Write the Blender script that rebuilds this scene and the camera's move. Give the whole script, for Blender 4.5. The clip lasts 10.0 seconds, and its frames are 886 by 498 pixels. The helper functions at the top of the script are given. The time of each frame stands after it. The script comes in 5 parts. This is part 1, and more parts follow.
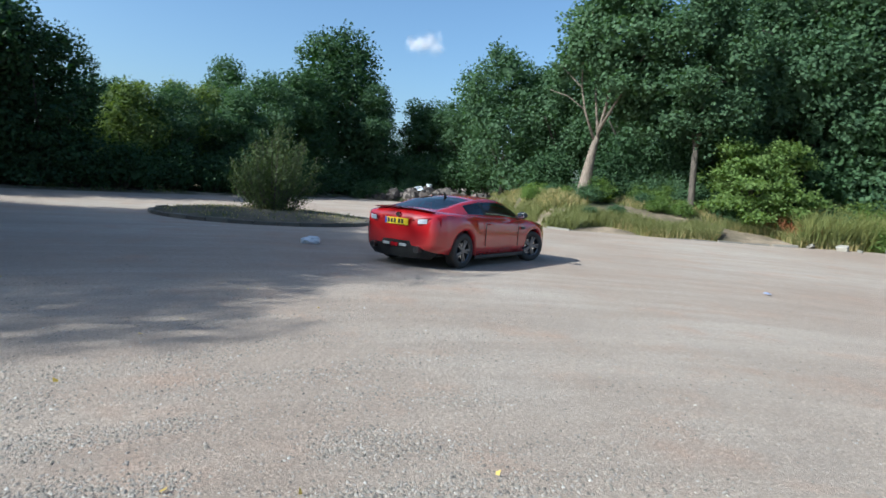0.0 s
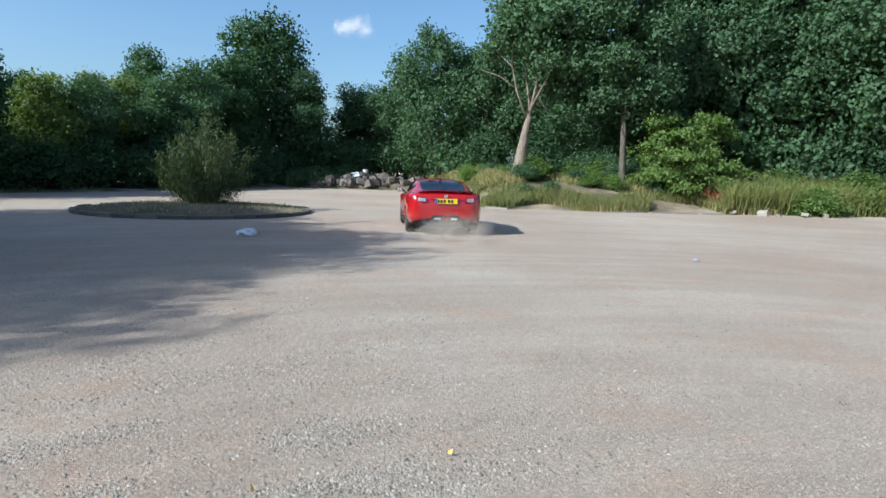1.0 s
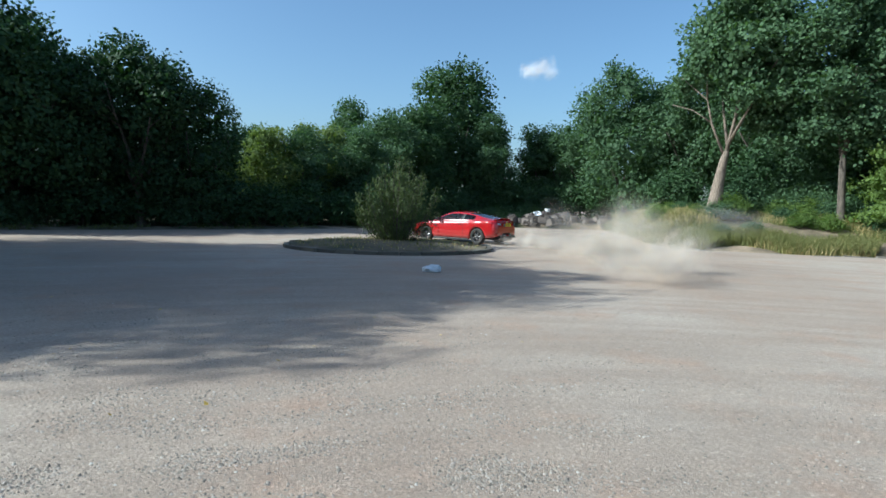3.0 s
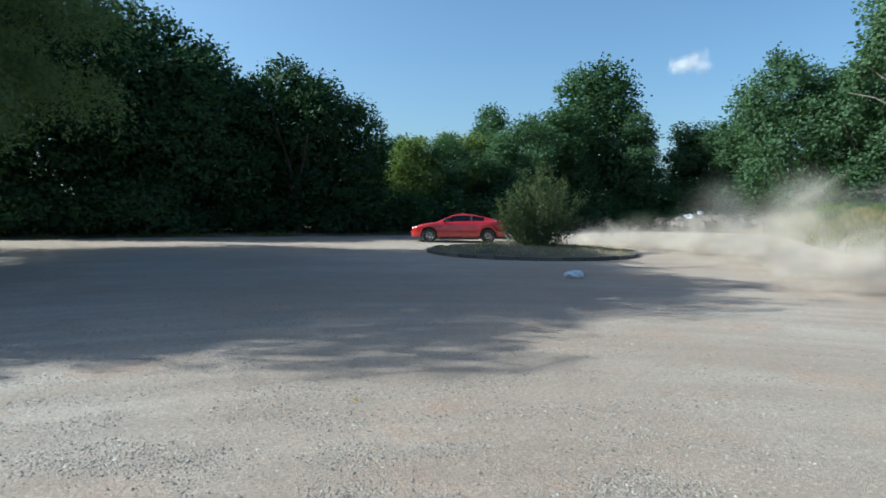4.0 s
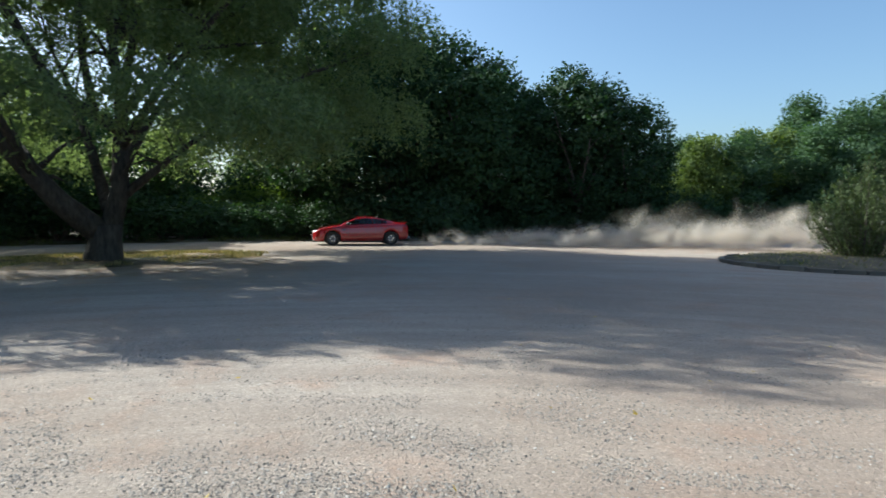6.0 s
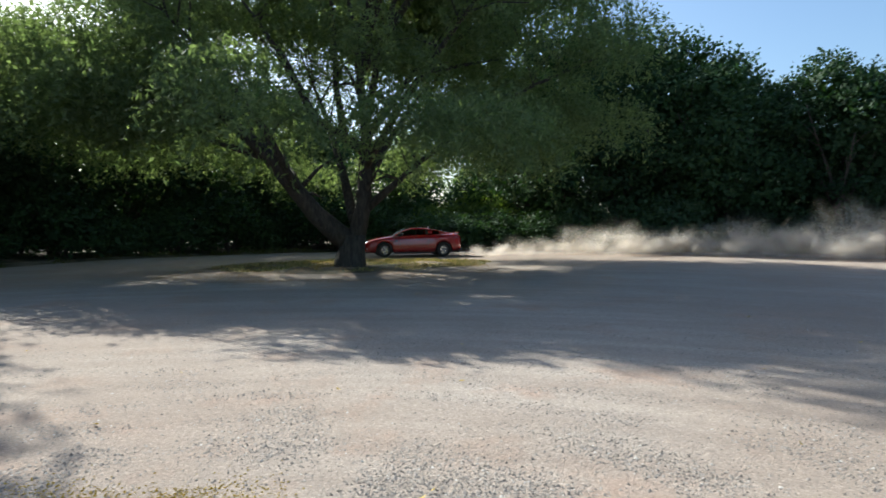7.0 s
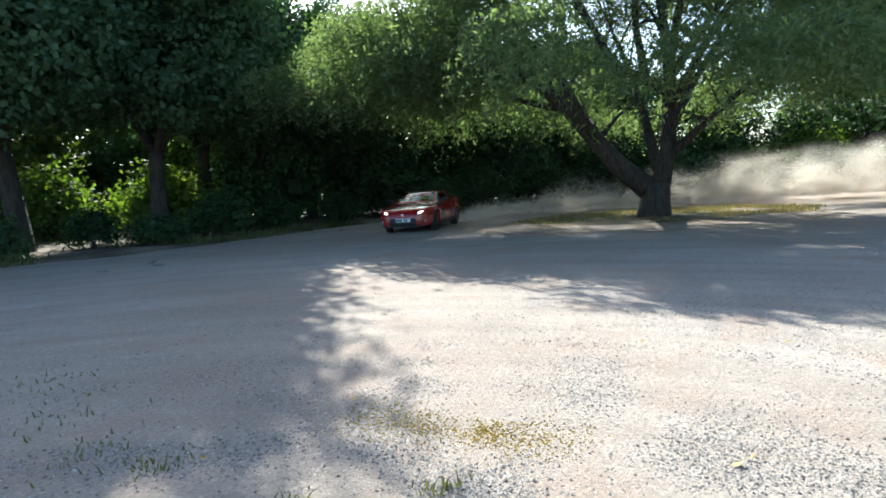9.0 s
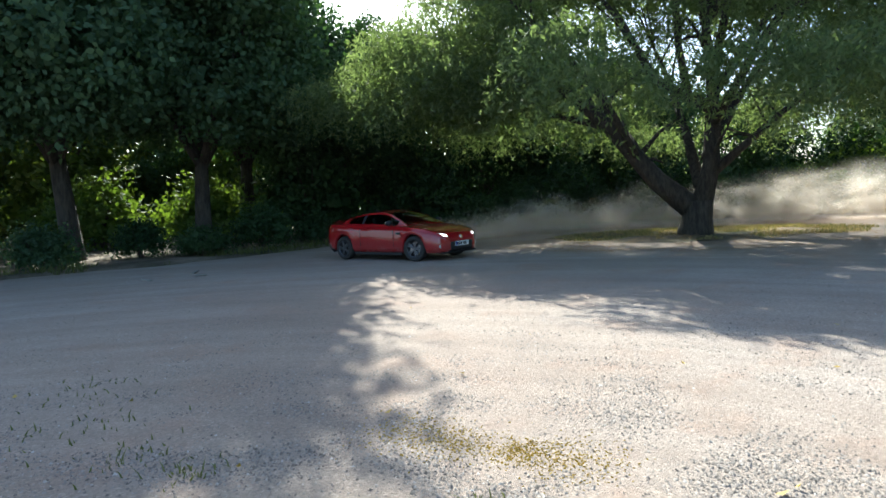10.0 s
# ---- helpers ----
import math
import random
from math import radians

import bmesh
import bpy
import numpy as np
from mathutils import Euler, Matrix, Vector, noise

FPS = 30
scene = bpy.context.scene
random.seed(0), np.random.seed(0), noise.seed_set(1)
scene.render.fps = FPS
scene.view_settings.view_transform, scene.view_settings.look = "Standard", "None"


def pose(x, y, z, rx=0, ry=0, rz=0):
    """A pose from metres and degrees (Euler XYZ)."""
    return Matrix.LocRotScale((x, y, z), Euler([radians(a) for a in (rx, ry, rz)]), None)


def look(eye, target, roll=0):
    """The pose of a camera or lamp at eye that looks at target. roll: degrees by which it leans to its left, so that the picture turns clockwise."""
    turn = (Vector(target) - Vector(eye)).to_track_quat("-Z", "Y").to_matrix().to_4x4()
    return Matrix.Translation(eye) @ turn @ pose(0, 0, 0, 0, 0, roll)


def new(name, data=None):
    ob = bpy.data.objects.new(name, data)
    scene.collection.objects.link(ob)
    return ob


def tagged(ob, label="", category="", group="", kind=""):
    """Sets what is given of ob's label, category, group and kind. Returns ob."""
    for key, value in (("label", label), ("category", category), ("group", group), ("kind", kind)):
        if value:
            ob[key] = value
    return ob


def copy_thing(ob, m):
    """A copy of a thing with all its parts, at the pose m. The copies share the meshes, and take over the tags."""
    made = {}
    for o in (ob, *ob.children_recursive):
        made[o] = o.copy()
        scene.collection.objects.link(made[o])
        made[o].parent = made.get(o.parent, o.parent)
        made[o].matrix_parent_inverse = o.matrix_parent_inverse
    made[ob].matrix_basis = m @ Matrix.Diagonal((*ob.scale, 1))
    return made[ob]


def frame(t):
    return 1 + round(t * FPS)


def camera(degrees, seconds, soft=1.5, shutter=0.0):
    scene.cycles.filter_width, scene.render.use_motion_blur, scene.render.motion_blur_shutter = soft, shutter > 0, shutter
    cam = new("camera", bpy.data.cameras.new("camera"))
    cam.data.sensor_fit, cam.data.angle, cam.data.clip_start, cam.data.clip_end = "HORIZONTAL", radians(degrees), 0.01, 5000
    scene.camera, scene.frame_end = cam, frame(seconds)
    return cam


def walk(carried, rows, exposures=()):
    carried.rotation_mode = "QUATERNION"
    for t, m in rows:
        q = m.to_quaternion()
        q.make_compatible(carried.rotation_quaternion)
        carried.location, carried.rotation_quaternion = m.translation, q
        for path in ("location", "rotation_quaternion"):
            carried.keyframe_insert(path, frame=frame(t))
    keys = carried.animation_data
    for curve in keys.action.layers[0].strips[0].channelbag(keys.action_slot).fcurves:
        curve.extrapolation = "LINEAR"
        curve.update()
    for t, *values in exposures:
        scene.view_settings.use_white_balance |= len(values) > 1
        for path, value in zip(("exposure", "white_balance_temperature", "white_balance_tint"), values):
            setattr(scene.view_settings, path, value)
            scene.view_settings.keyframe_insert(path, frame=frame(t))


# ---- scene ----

# ---- camera: a phone held at eye height, turned to follow the car ----
cam = camera(71.37, 10.0, soft=1.55, shutter=0.2)
EYE = 1.439
# seconds, yaw, pitch, roll
TURNS = [
    (0.0, 0.42, -5.84, -4.13),
    (0.5, -4.48, -5.26, -1.48),
    (1.0, -5.39, -7.07, -1.59),
    (1.5, 0.91, -5.87, -3.18),
    (2.0, 1.44, -5.14, -1.95),
    (2.2, 4.09, -4.42, -1.69),
    (3.3, 14.40, -3.93, -1.25),
    (3.5, 17.44, -4.15, -1.07),
    (4.0, 24.30, -3.66, -0.59),
    (4.5, 31.11, -4.15, -0.05),
    (5.0, 36.46, -2.39, 0.76),
    (5.2, 37.64, -2.56, 0.72),
    (6.3, 56.14, -3.13, -0.71),
    (6.5, 60.25, -2.81, -0.93),
    (7.0, 70.19, -2.39, 0.25),
    (7.5, 77.60, -4.95, 1.70),
    (8.0, 86.33, -3.24, 1.94),
    (8.5, 90.05, -3.24, 2.36),
    (9.0, 97.47, -5.99, 3.58),
    (9.5, 100.51, -4.87, 3.64),
    (10.0, 100.92, -4.40, 2.94),
]

walk(cam, [(t, pose(0, 0, EYE, 90 + p, r, y)) for t, y, p, r in TURNS],
     exposures=[(0, 0.64, 5600, 1), (2.2, 0.64, 5600, 1), (3.5, 0.56, 5550, -4), (5.0, 0.56, 5550, -4), (6.5, 0.85, 6100, 3),
                (7.0, 0.85, 6100, 3), (7.5, 0.82, 5950, 2), (8.0, 1.2, 5950, 2), (8.5, 1.38, 5900, 2), (9.0, 1.5, 5850, 1), (9.5, 1.46, 5950, 1), (10, 1.4, 6050, 2)])


def polar(r, az, z=0.0):
    """A place at r metres, az degrees to the left of straight ahead."""
    return Vector((-r * math.sin(radians(az)), r * math.cos(radians(az)), z))


# ---- sky and sun ----
SUN_AZ, SUN_EL = 114.0, 34.0
world = bpy.data.worlds.new("sky")
scene.world = world
world.use_nodes = True
wn = world.node_tree
sky = wn.nodes.new("ShaderNodeTexSky")
sky.sky_type = 'NISHITA'
sky.sun_disc = False
sky.sun_elevation = radians(SUN_EL)
sky.sun_rotation = radians(-SUN_AZ % 360)
sky.air_density, sky.dust_density, sky.ozone_density = 1.0, 2.0, 3.0
wn.links.new(sky.outputs[0], wn.nodes["Background"].inputs[0])
wn.nodes["Background"].inputs[1].default_value = 0.112
sun_data = bpy.data.lights.new("sun", 'SUN')
sun_data.energy, sun_data.angle, sun_data.color = 5.0, radians(0.53), (1.0, 0.95, 0.87)
sun = new("sun", sun_data)
scene.cycles.transparent_max_bounces = 64
# how far a shadow falls for each metre of height
SHADE = polar(-1 / math.tan(radians(SUN_EL)), SUN_AZ)
sun.matrix_basis = look(polar(60, SUN_AZ, 60 * math.tan(radians(SUN_EL))), (0, 0, 0))


# ---- materials ----
class Mat:
    """A node material with short ways to add nodes."""

    def __init__(self, name, rough=0.7, metal=0.0, color=(0.5, 0.5, 0.5)):
        self.m = bpy.data.materials.new(name)
        self.m.use_nodes = True
        self.t = self.m.node_tree
        self.b = self.t.nodes["Principled BSDF"]
        self.b.inputs["Roughness"].default_value = rough
        self.b.inputs["Metallic"].default_value = metal
        self.b.inputs["Base Color"].default_value = (*color, 1)

    def node(self, kind, **values):
        n = self.t.nodes.new("ShaderNode" + kind)
        for k, v in values.items():
            n.inputs[k.replace("_", " ")].default_value = v
        return n

    def link(self, a, b):
        self.t.links.new(a, b)

    def coords(self, which="Object"):
        return self.node("TexCoord").outputs[which]

    def noise(self, scale, detail=4.0, rough=0.55, vec=None):
        n = self.node("TexNoise", Scale=scale, Detail=detail, Roughness=rough)
        self.link(vec if vec else self.coords(), n.inputs["Vector"])
        return n.outputs["Fac"]

    def ramp(self, fac, stops):
        n = self.t.nodes.new("ShaderNodeValToRGB")
        e = n.color_ramp.elements
        while len(e) < len(stops):
            e.new(0.5)
        for el, (p, c) in zip(e, stops):
            el.position = p
            el.color = (*c, 1) if len(c) == 3 else c
        self.link(fac, n.inputs[0])
        return n.outputs[0]

    def mix(self, fac, a, b, mode='MIX'):
        n = self.t.nodes.new("ShaderNodeMix")
        n.data_type, n.blend_type = 'RGBA', mode
        for value, slot in ((fac, n.inputs[0]), (a, n.inputs[6]), (b, n.inputs[7])):
            if isinstance(value, (int, float)):
                slot.default_value = value
            elif isinstance(value, tuple):
                slot.default_value = (*value, 1)
            else:
                self.link(value, slot)
        return n.outputs[2]

    def math(self, op, a, b=0.0):
        n = self.t.nodes.new("ShaderNodeMath")
        n.operation = op
        for value, slot in ((a, n.inputs[0]), (b, n.inputs[1])):
            if isinstance(value, (int, float)):
                slot.default_value = value
            else:
                self.link(value, slot)
        return n.outputs[0]

    def color(self, socket):
        self.link(socket, self.b.inputs["Base Color"])
        return self

    def rough(self, socket):
        self.link(socket, self.b.inputs["Roughness"])
        return self

    def bump(self, height, strength=0.4, distance=0.02):
        n = self.node("Bump", Strength=strength, Distance=distance)
        self.link(height, n.inputs["Height"])
        self.link(n.outputs[0], self.b.inputs["Normal"])
        return self


def gray(v):
    return (v, v, v)


def plain(name, color, rough=0.5, metal=0.0, vary=0.12, scale=8.0):
    """A surface of one colour with slight stains."""
    m = Mat(name, rough, metal)
    f = m.noise(scale, 5)
    lo, hi = tuple(c * (1 - vary) for c in color), tuple(min(1, c * (1 + vary)) for c in color)
    m.color(m.ramp(f, [(0.3, lo), (0.7, hi)]))
    return m.m


def gravel_material():
    m = Mat("crushed stone gravel", 0.95)
    xyz = m.coords("Object")
    big = m.noise(0.16, 5, 0.6, xyz)
    mid = m.noise(0.9, 6, 0.65, xyz)
    # worn wheel tracks run across the lot in long arcs
    ring = m.node("VectorMath")
    ring.operation = 'DISTANCE'
    ring.inputs[1].default_value = (2.5, -2.5, 0)
    m.link(xyz, ring.inputs[0])
    off = m.node("VectorMath")
    off.operation = 'SUBTRACT'
    off.inputs[1].default_value = (2.5, -2.5, 0)
    m.link(xyz, off.inputs[0])
    parts = m.node("SeparateXYZ")
    m.link(off.outputs[0], parts.inputs[0])
    turn = m.math('ARCTAN2', parts.outputs[0], parts.outputs[1])
    lane = m.node("CombineXYZ")
    m.link(m.math('MULTIPLY', ring.outputs["Value"], 2.2), lane.inputs[0])
    m.link(m.math('MULTIPLY', turn, 2.6), lane.inputs[1])
    track = m.ramp(m.noise(1.0, 4, 0.6, lane.outputs[0]), [(0.38, gray(0)), (0.64, gray(1))])
    base = m.ramp(big, [(0.34, (0.335, 0.250, 0.192)), (0.5, (0.390, 0.312, 0.248)), (0.66, (0.435, 0.367, 0.306))])
    red = m.ramp(mid, [(0.52, gray(0)), (0.72, gray(1))])
    base = m.mix(m.math('MULTIPLY', red, 0.9), base, (0.40, 0.265, 0.19))
    base = m.mix(m.math('MULTIPLY', track, 0.45), base, (0.270, 0.210, 0.165))
    vor = m.node("TexVoronoi", Scale=62.0)
    m.link(xyz, vor.inputs["Vector"])
    stone = m.node("SeparateColor")
    m.link(vor.outputs["Color"], stone.inputs[0])
    speck = m.ramp(stone.outputs[0], [(0.0, gray(0.55)), (0.4, gray(0.9)), (0.85, gray(1.1)), (1.0, gray(1.7))])
    base = m.mix(0.4, base, m.mix(1.0, base, speck, 'MULTIPLY'))
    grit = m.noise(170.0, 3, 0.75, xyz)
    base = m.mix(0.5, base, m.mix(1.0, base, m.ramp(grit, [(0.3, gray(0.6)), (0.7, gray(1.35))]), 'MULTIPLY'))
    m.color(base)
    h = m.math('ADD', m.math('MULTIPLY', vor.outputs["Distance"], -0.25), m.math('ADD', m.math('MULTIPLY', grit, 0.5), m.math('MULTIPLY', mid, 1.5)))
    m.bump(h, 0.7, 0.02)
    return m.m


def soil_material(name="dry soil and leaf litter", pale=(0.33, 0.25, 0.175)):
    m = Mat(name, 0.95)
    f, g = m.noise(0.5, 6, 0.6), m.noise(14, 5, 0.7)
    a = m.ramp(f, [(0.35, (0.05, 0.055, 0.022)), (0.5, (0.14, 0.11, 0.07)), (0.66, pale)])
    m.color(m.mix(0.6, a, m.mix(1.0, a, m.ramp(g, [(0.3, gray(0.4)), (0.7, gray(1.4))]), 'MULTIPLY')))
    m.bump(g, 0.7, 0.05)
    return m.m


def leaf_material(name, dark, light, through_color, share=0.3, gloss=0.65):
    m = Mat(name, gloss)
    geo = m.t.nodes.new("ShaderNodeNewGeometry")
    info = m.t.nodes.new("ShaderNodeObjectInfo")
    f = m.math('ADD', m.math('MULTIPLY', geo.outputs["Random Per Island"], 0.6), m.math('MULTIPLY', info.outputs["Random"], 0.4))
    patch = m.noise(0.45, 3)
    f = m.math('ADD', m.math('MULTIPLY', f, 0.6), m.math('MULTIPLY', patch, 0.5))
    c = m.ramp(f, [(0.2, dark), (0.75, light)])
    m.color(c)
    m.b.inputs["Specular IOR Level"].default_value = 0.2
    tr = m.t.nodes.new("ShaderNodeBsdfTranslucent")
    m.link(m.mix(1.0, c, through_color, 'MULTIPLY'), tr.inputs[0])
    mixer = m.t.nodes.new("ShaderNodeMixShader")
    mixer.inputs[0].default_value = share
    m.link(m.b.outputs[0], mixer.inputs[1])
    m.link(tr.outputs[0], mixer.inputs[2])
    m.link(mixer.outputs[0], m.t.nodes["Material Output"].inputs[0])
    return m.m


def bark_material(name, dark, light, scale=6.0):
    m = Mat(name, 0.9)
    vec = m.node("Mapping")
    vec.inputs["Scale"].default_value = (1, 1, 0.22)
    m.link(m.coords(), vec.inputs[0])
    f = m.noise(scale * 2, 7, 0.65, vec.outputs[0])
    g = m.noise(1.3, 3)
    m.color(m.mix(m.math('MULTIPLY', g, 0.5), m.ramp(f, [(0.35, dark), (0.65, light)]), dark))
    m.bump(f, 0.8, 0.05)
    return m.m


def stone_material(name, dark, light):
    m = Mat(name, 0.9)
    info = m.t.nodes.new("ShaderNodeObjectInfo")
    f, g = m.noise(2.2, 6, 0.6), m.noise(25, 4, 0.7)
    c = m.ramp(m.math('ADD', m.math('MULTIPLY', f, 0.6), m.math('MULTIPLY', info.outputs["Random"], 0.4)), [(0.25, dark), (0.75, light)])
    m.color(m.mix(0.5, c, m.mix(1.0, c, m.ramp(g, [(0.3, gray(0.6)), (0.7, gray(1.3))]), 'MULTIPLY')))
    m.bump(g, 0.5, 0.02)
    return m.m


def paint_material():
    m = Mat("red car paint", 0.36)
    dust = m.noise(3.0, 5)
    sep = m.node("SeparateXYZ")
    m.link(m.coords(), sep.inputs[0])
    low = m.ramp(sep.outputs[2], [(0.18, gray(1)), (0.62, gray(0))])
    f = m.math('MULTIPLY', m.math('MULTIPLY', low, dust), 0.22)
    m.color(m.mix(f, (0.37, 0.008, 0.012), (0.34, 0.26, 0.2)))
    m.rough(m.math('ADD', m.math('MULTIPLY', f, 0.6), 0.22))
    m.b.inputs["Coat Weight"].default_value = 0.9
    m.b.inputs["Coat Roughness"].default_value = 0.06
    return m.m


def glass_material():
    m = Mat("tinted car glass", 0.03, 0, (0.02, 0.025, 0.025))
    tr = m.t.nodes.new("ShaderNodeBsdfTransparent")
    tr.inputs[0].default_value = (0.42, 0.47, 0.46, 1)
    gl = m.t.nodes.new("ShaderNodeBsdfGlossy")
    gl.inputs["Roughness"].default_value = 0.04
    fr = m.t.nodes.new("ShaderNodeFresnel")
    fr.inputs[0].default_value = 1.6
    mx = m.t.nodes.new("ShaderNodeMixShader")
    m.link(fr.outputs[0], mx.inputs[0])
    m.link(tr.outputs[0], mx.inputs[1])
    m.link(gl.outputs[0], mx.inputs[2])
    m.link(mx.outputs[0], m.t.nodes["Material Output"].inputs[0])
    return m.m


def dust_material():
    m = Mat("raised stone dust", 1.0, 0, (0.78, 0.70, 0.61))
    tr = m.t.nodes.new("ShaderNodeBsdfTranslucent")
    tr.inputs[0].default_value = (0.94, 0.86, 0.75, 1)
    mx = m.t.nodes.new("ShaderNodeMixShader")
    mx.inputs[0].default_value = 0.65
    m.b.inputs["Specular IOR Level"].default_value = 0
    m.link(m.b.outputs[0], mx.inputs[1])
    m.link(tr.outputs[0], mx.inputs[2])
    thin(m, mx.outputs[0], 0.155, 0.8)
    return m.m


def thin(m, shader, share, grain):
    """Fade a wisp out from its middle to its rim, unevenly."""
    uv = m.coords("UV")
    d = m.node("VectorMath")
    d.operation = 'DISTANCE'
    d.inputs[1].default_value = (0.5, 0.5, 0)
    m.link(uv, d.inputs[0])
    core = m.ramp(d.outputs["Value"], [(0.0, gray(1)), (0.16, gray(0.78)), (0.34, gray(0.25)), (0.49, gray(0))])
    puffy = m.ramp(m.noise(grain, 4, 0.6), [(0.30, gray(0.45)), (0.62, gray(1))])
    fac = m.math('MULTIPLY', m.math('MULTIPLY', core, puffy), share)
    clear = m.t.nodes.new("ShaderNodeBsdfTransparent")
    mx = m.t.nodes.new("ShaderNodeMixShader")
    m.link(fac, mx.inputs[0])
    m.link(clear.outputs[0], mx.inputs[1])
    m.link(shader, mx.inputs[2])
    m.link(mx.outputs[0], m.t.nodes["Material Output"].inputs[0])


def cloud_material():
    m = Mat("white cloud vapour", 1.0, 0, (0.9, 0.9, 0.92))
    tr = m.t.nodes.new("ShaderNodeBsdfTranslucent")
    tr.inputs[0].default_value = (0.95, 0.95, 0.97, 1)
    mx = m.t.nodes.new("ShaderNodeMixShader")
    m.link(m.b.outputs[0], mx.inputs[1])
    m.link(tr.outputs[0], mx.inputs[2])
    thin(m, mx.outputs[0], 0.22, 0.04)
    return m.m


GRAVEL = gravel_material()
SOIL = soil_material()
# the island's shade is put into this darker pale tone
ISLAND_SOIL = soil_material("shade-darkened island soil", (0.19, 0.155, 0.10))
LEAF_DARK = leaf_material("dark green leaves", (0.014, 0.036, 0.016), (0.052, 0.098, 0.038), (1.1, 1.4, 0.4), 0.2)
LEAF_MID = leaf_material("mid green leaves", (0.034, 0.070, 0.037), (0.088, 0.148, 0.072), (1.2, 1.4, 0.5), 0.3)
LEAF_YELLOW = leaf_material("yellow green leaves", (0.05, 0.09, 0.025), (0.155, 0.205, 0.065), (1.2, 1.3, 0.4), 0.32)
LEAF_LIME = leaf_material("bright green leaves", (0.058, 0.105, 0.028), (0.165, 0.235, 0.07), (1.4, 1.5, 0.4), 0.42)
LEAF_WILLOW = leaf_material("grey green willow leaves", (0.065, 0.098, 0.045), (0.18, 0.225, 0.12), (1.4, 1.5, 0.75), 0.64)
LEAF_BUSH = leaf_material("olive bush leaves", (0.036, 0.06, 0.024), (0.108, 0.138, 0.058), (1.1, 1.2, 0.4), 0.28)
GRASS = leaf_material("green grass", (0.08, 0.098, 0.032), (0.225, 0.235, 0.092), (1.1, 1.1, 0.4), 0.3)
DRY_GRASS = leaf_material("dry grass", (0.28, 0.23, 0.09), (0.58, 0.48, 0.25), (1.1, 1.0, 0.5), 0.3)
STONECROP = leaf_material("yellow stonecrop", (0.36, 0.25, 0.05), (0.66, 0.48, 0.14), (1.0, 1.0, 0.4), 0.2)
LITTER = leaf_material("dry tan leaves", (0.17, 0.10, 0.045), (0.38, 0.25, 0.11), (1.0, 0.9, 0.6), 0.15, 0.8)
WEEDS = leaf_material("yellow green weeds", (0.12, 0.15, 0.045), (0.31, 0.31, 0.115), (1.1, 1.1, 0.4), 0.3)
RUST_WEED = leaf_material("rusty dock", (0.16, 0.06, 0.025), (0.34, 0.14, 0.06), (1.0, 0.8, 0.4), 0.2)
BARK = bark_material("grey brown bark", (0.035, 0.028, 0.022), (0.12, 0.10, 0.08))
BARK_GREY = bark_material("dull grey bark", (0.05, 0.04, 0.032), (0.17, 0.14, 0.11))
BARK_PALE = bark_material("pale stripped bark", (0.10, 0.076, 0.056), (0.37, 0.30, 0.235), 9.0)
BARK_WILLOW = bark_material("dark furrowed bark", (0.025, 0.021, 0.017), (0.10, 0.085, 0.065))
ROCK = stone_material("broken stone", (0.045, 0.038, 0.035), (0.18, 0.15, 0.132))
# island kerb concrete, its colour lowered to hold the shade there
SHADE_CONCRETE = stone_material("shade-darkened concrete", (0.075, 0.068, 0.054), (0.17, 0.155, 0.125))
CONCRETE = stone_material("weathered concrete", (0.16, 0.142, 0.12), (0.30, 0.27, 0.23))
PALE_STONE = stone_material("pale limestone", (0.20, 0.18, 0.15), (0.36, 0.33, 0.28))
PAINT = paint_material()
GLASS = glass_material()
DUST = dust_material()
BLACK = plain("black plastic", (0.018, 0.018, 0.019), 0.55)
RUBBER = plain("dusty tyre rubber", (0.035, 0.032, 0.029), 0.85, 0, 0.3)
ALLOY = plain("silver alloy", (0.17, 0.17, 0.18), 0.32, 0.9)
CHROME = plain("chrome", (0.8, 0.8, 0.8), 0.12, 1.0, 0.03)
CABIN = plain("dark cabin trim", (0.022, 0.021, 0.021), 0.8)
LAMP_RED = plain("red lamp lens", (0.22, 0.004, 0.008), 0.1)
LAMP_CLEAR = plain("clear lamp lens", (0.6, 0.6, 0.62), 0.1, 0.35)
PLATE_YELLOW = plain("yellow plate", (0.85, 0.60, 0.02), 0.4, 0, 0.03)
PLATE_WHITE = plain("white plate", (0.78, 0.78, 0.76), 0.4, 0, 0.03)
PLATE_BLUE = plain("blue plate band", (0.02, 0.05, 0.3), 0.4)
WHITE_PLASTIC = plain("white plastic", (0.62, 0.65, 0.68), 0.5, 0, 0.06)
BLUE_PLASTIC = plain("blue plastic", (0.25, 0.3, 0.45), 0.4)
CLOUD = cloud_material()


def headlamp_material():
    m = Mat("lit headlamp", 0.1, 0, (0.8, 0.82, 0.85))
    m.b.inputs["Emission Color"].default_value = (1, 0.97, 0.92, 1)
    m.b.inputs["Emission Strength"].default_value = 1.5
    return m.m


HEADLAMP = headlamp_material()


# ---- mesh helpers ----
def mesh_of(name, verts, faces, material, smooth=False):
    """A mesh from arrays of points and of equal-sized faces."""
    verts, faces = np.asarray(verts, float), np.asarray(faces, np.int32)
    me = bpy.data.meshes.new(name)
    me.vertices.add(len(verts))
    me.vertices.foreach_set("co", verts.ravel())
    k = faces.shape[1]
    me.loops.add(faces.size)
    me.loops.foreach_set("vertex_index", faces.ravel())
    me.polygons.add(len(faces))
    me.polygons.foreach_set("loop_start", np.arange(0, faces.size, k, dtype=np.int32))
    me.update(calc_edges=True)
    me.validate()
    if smooth:
        me.shade_smooth()
    me.materials.append(material)
    return me


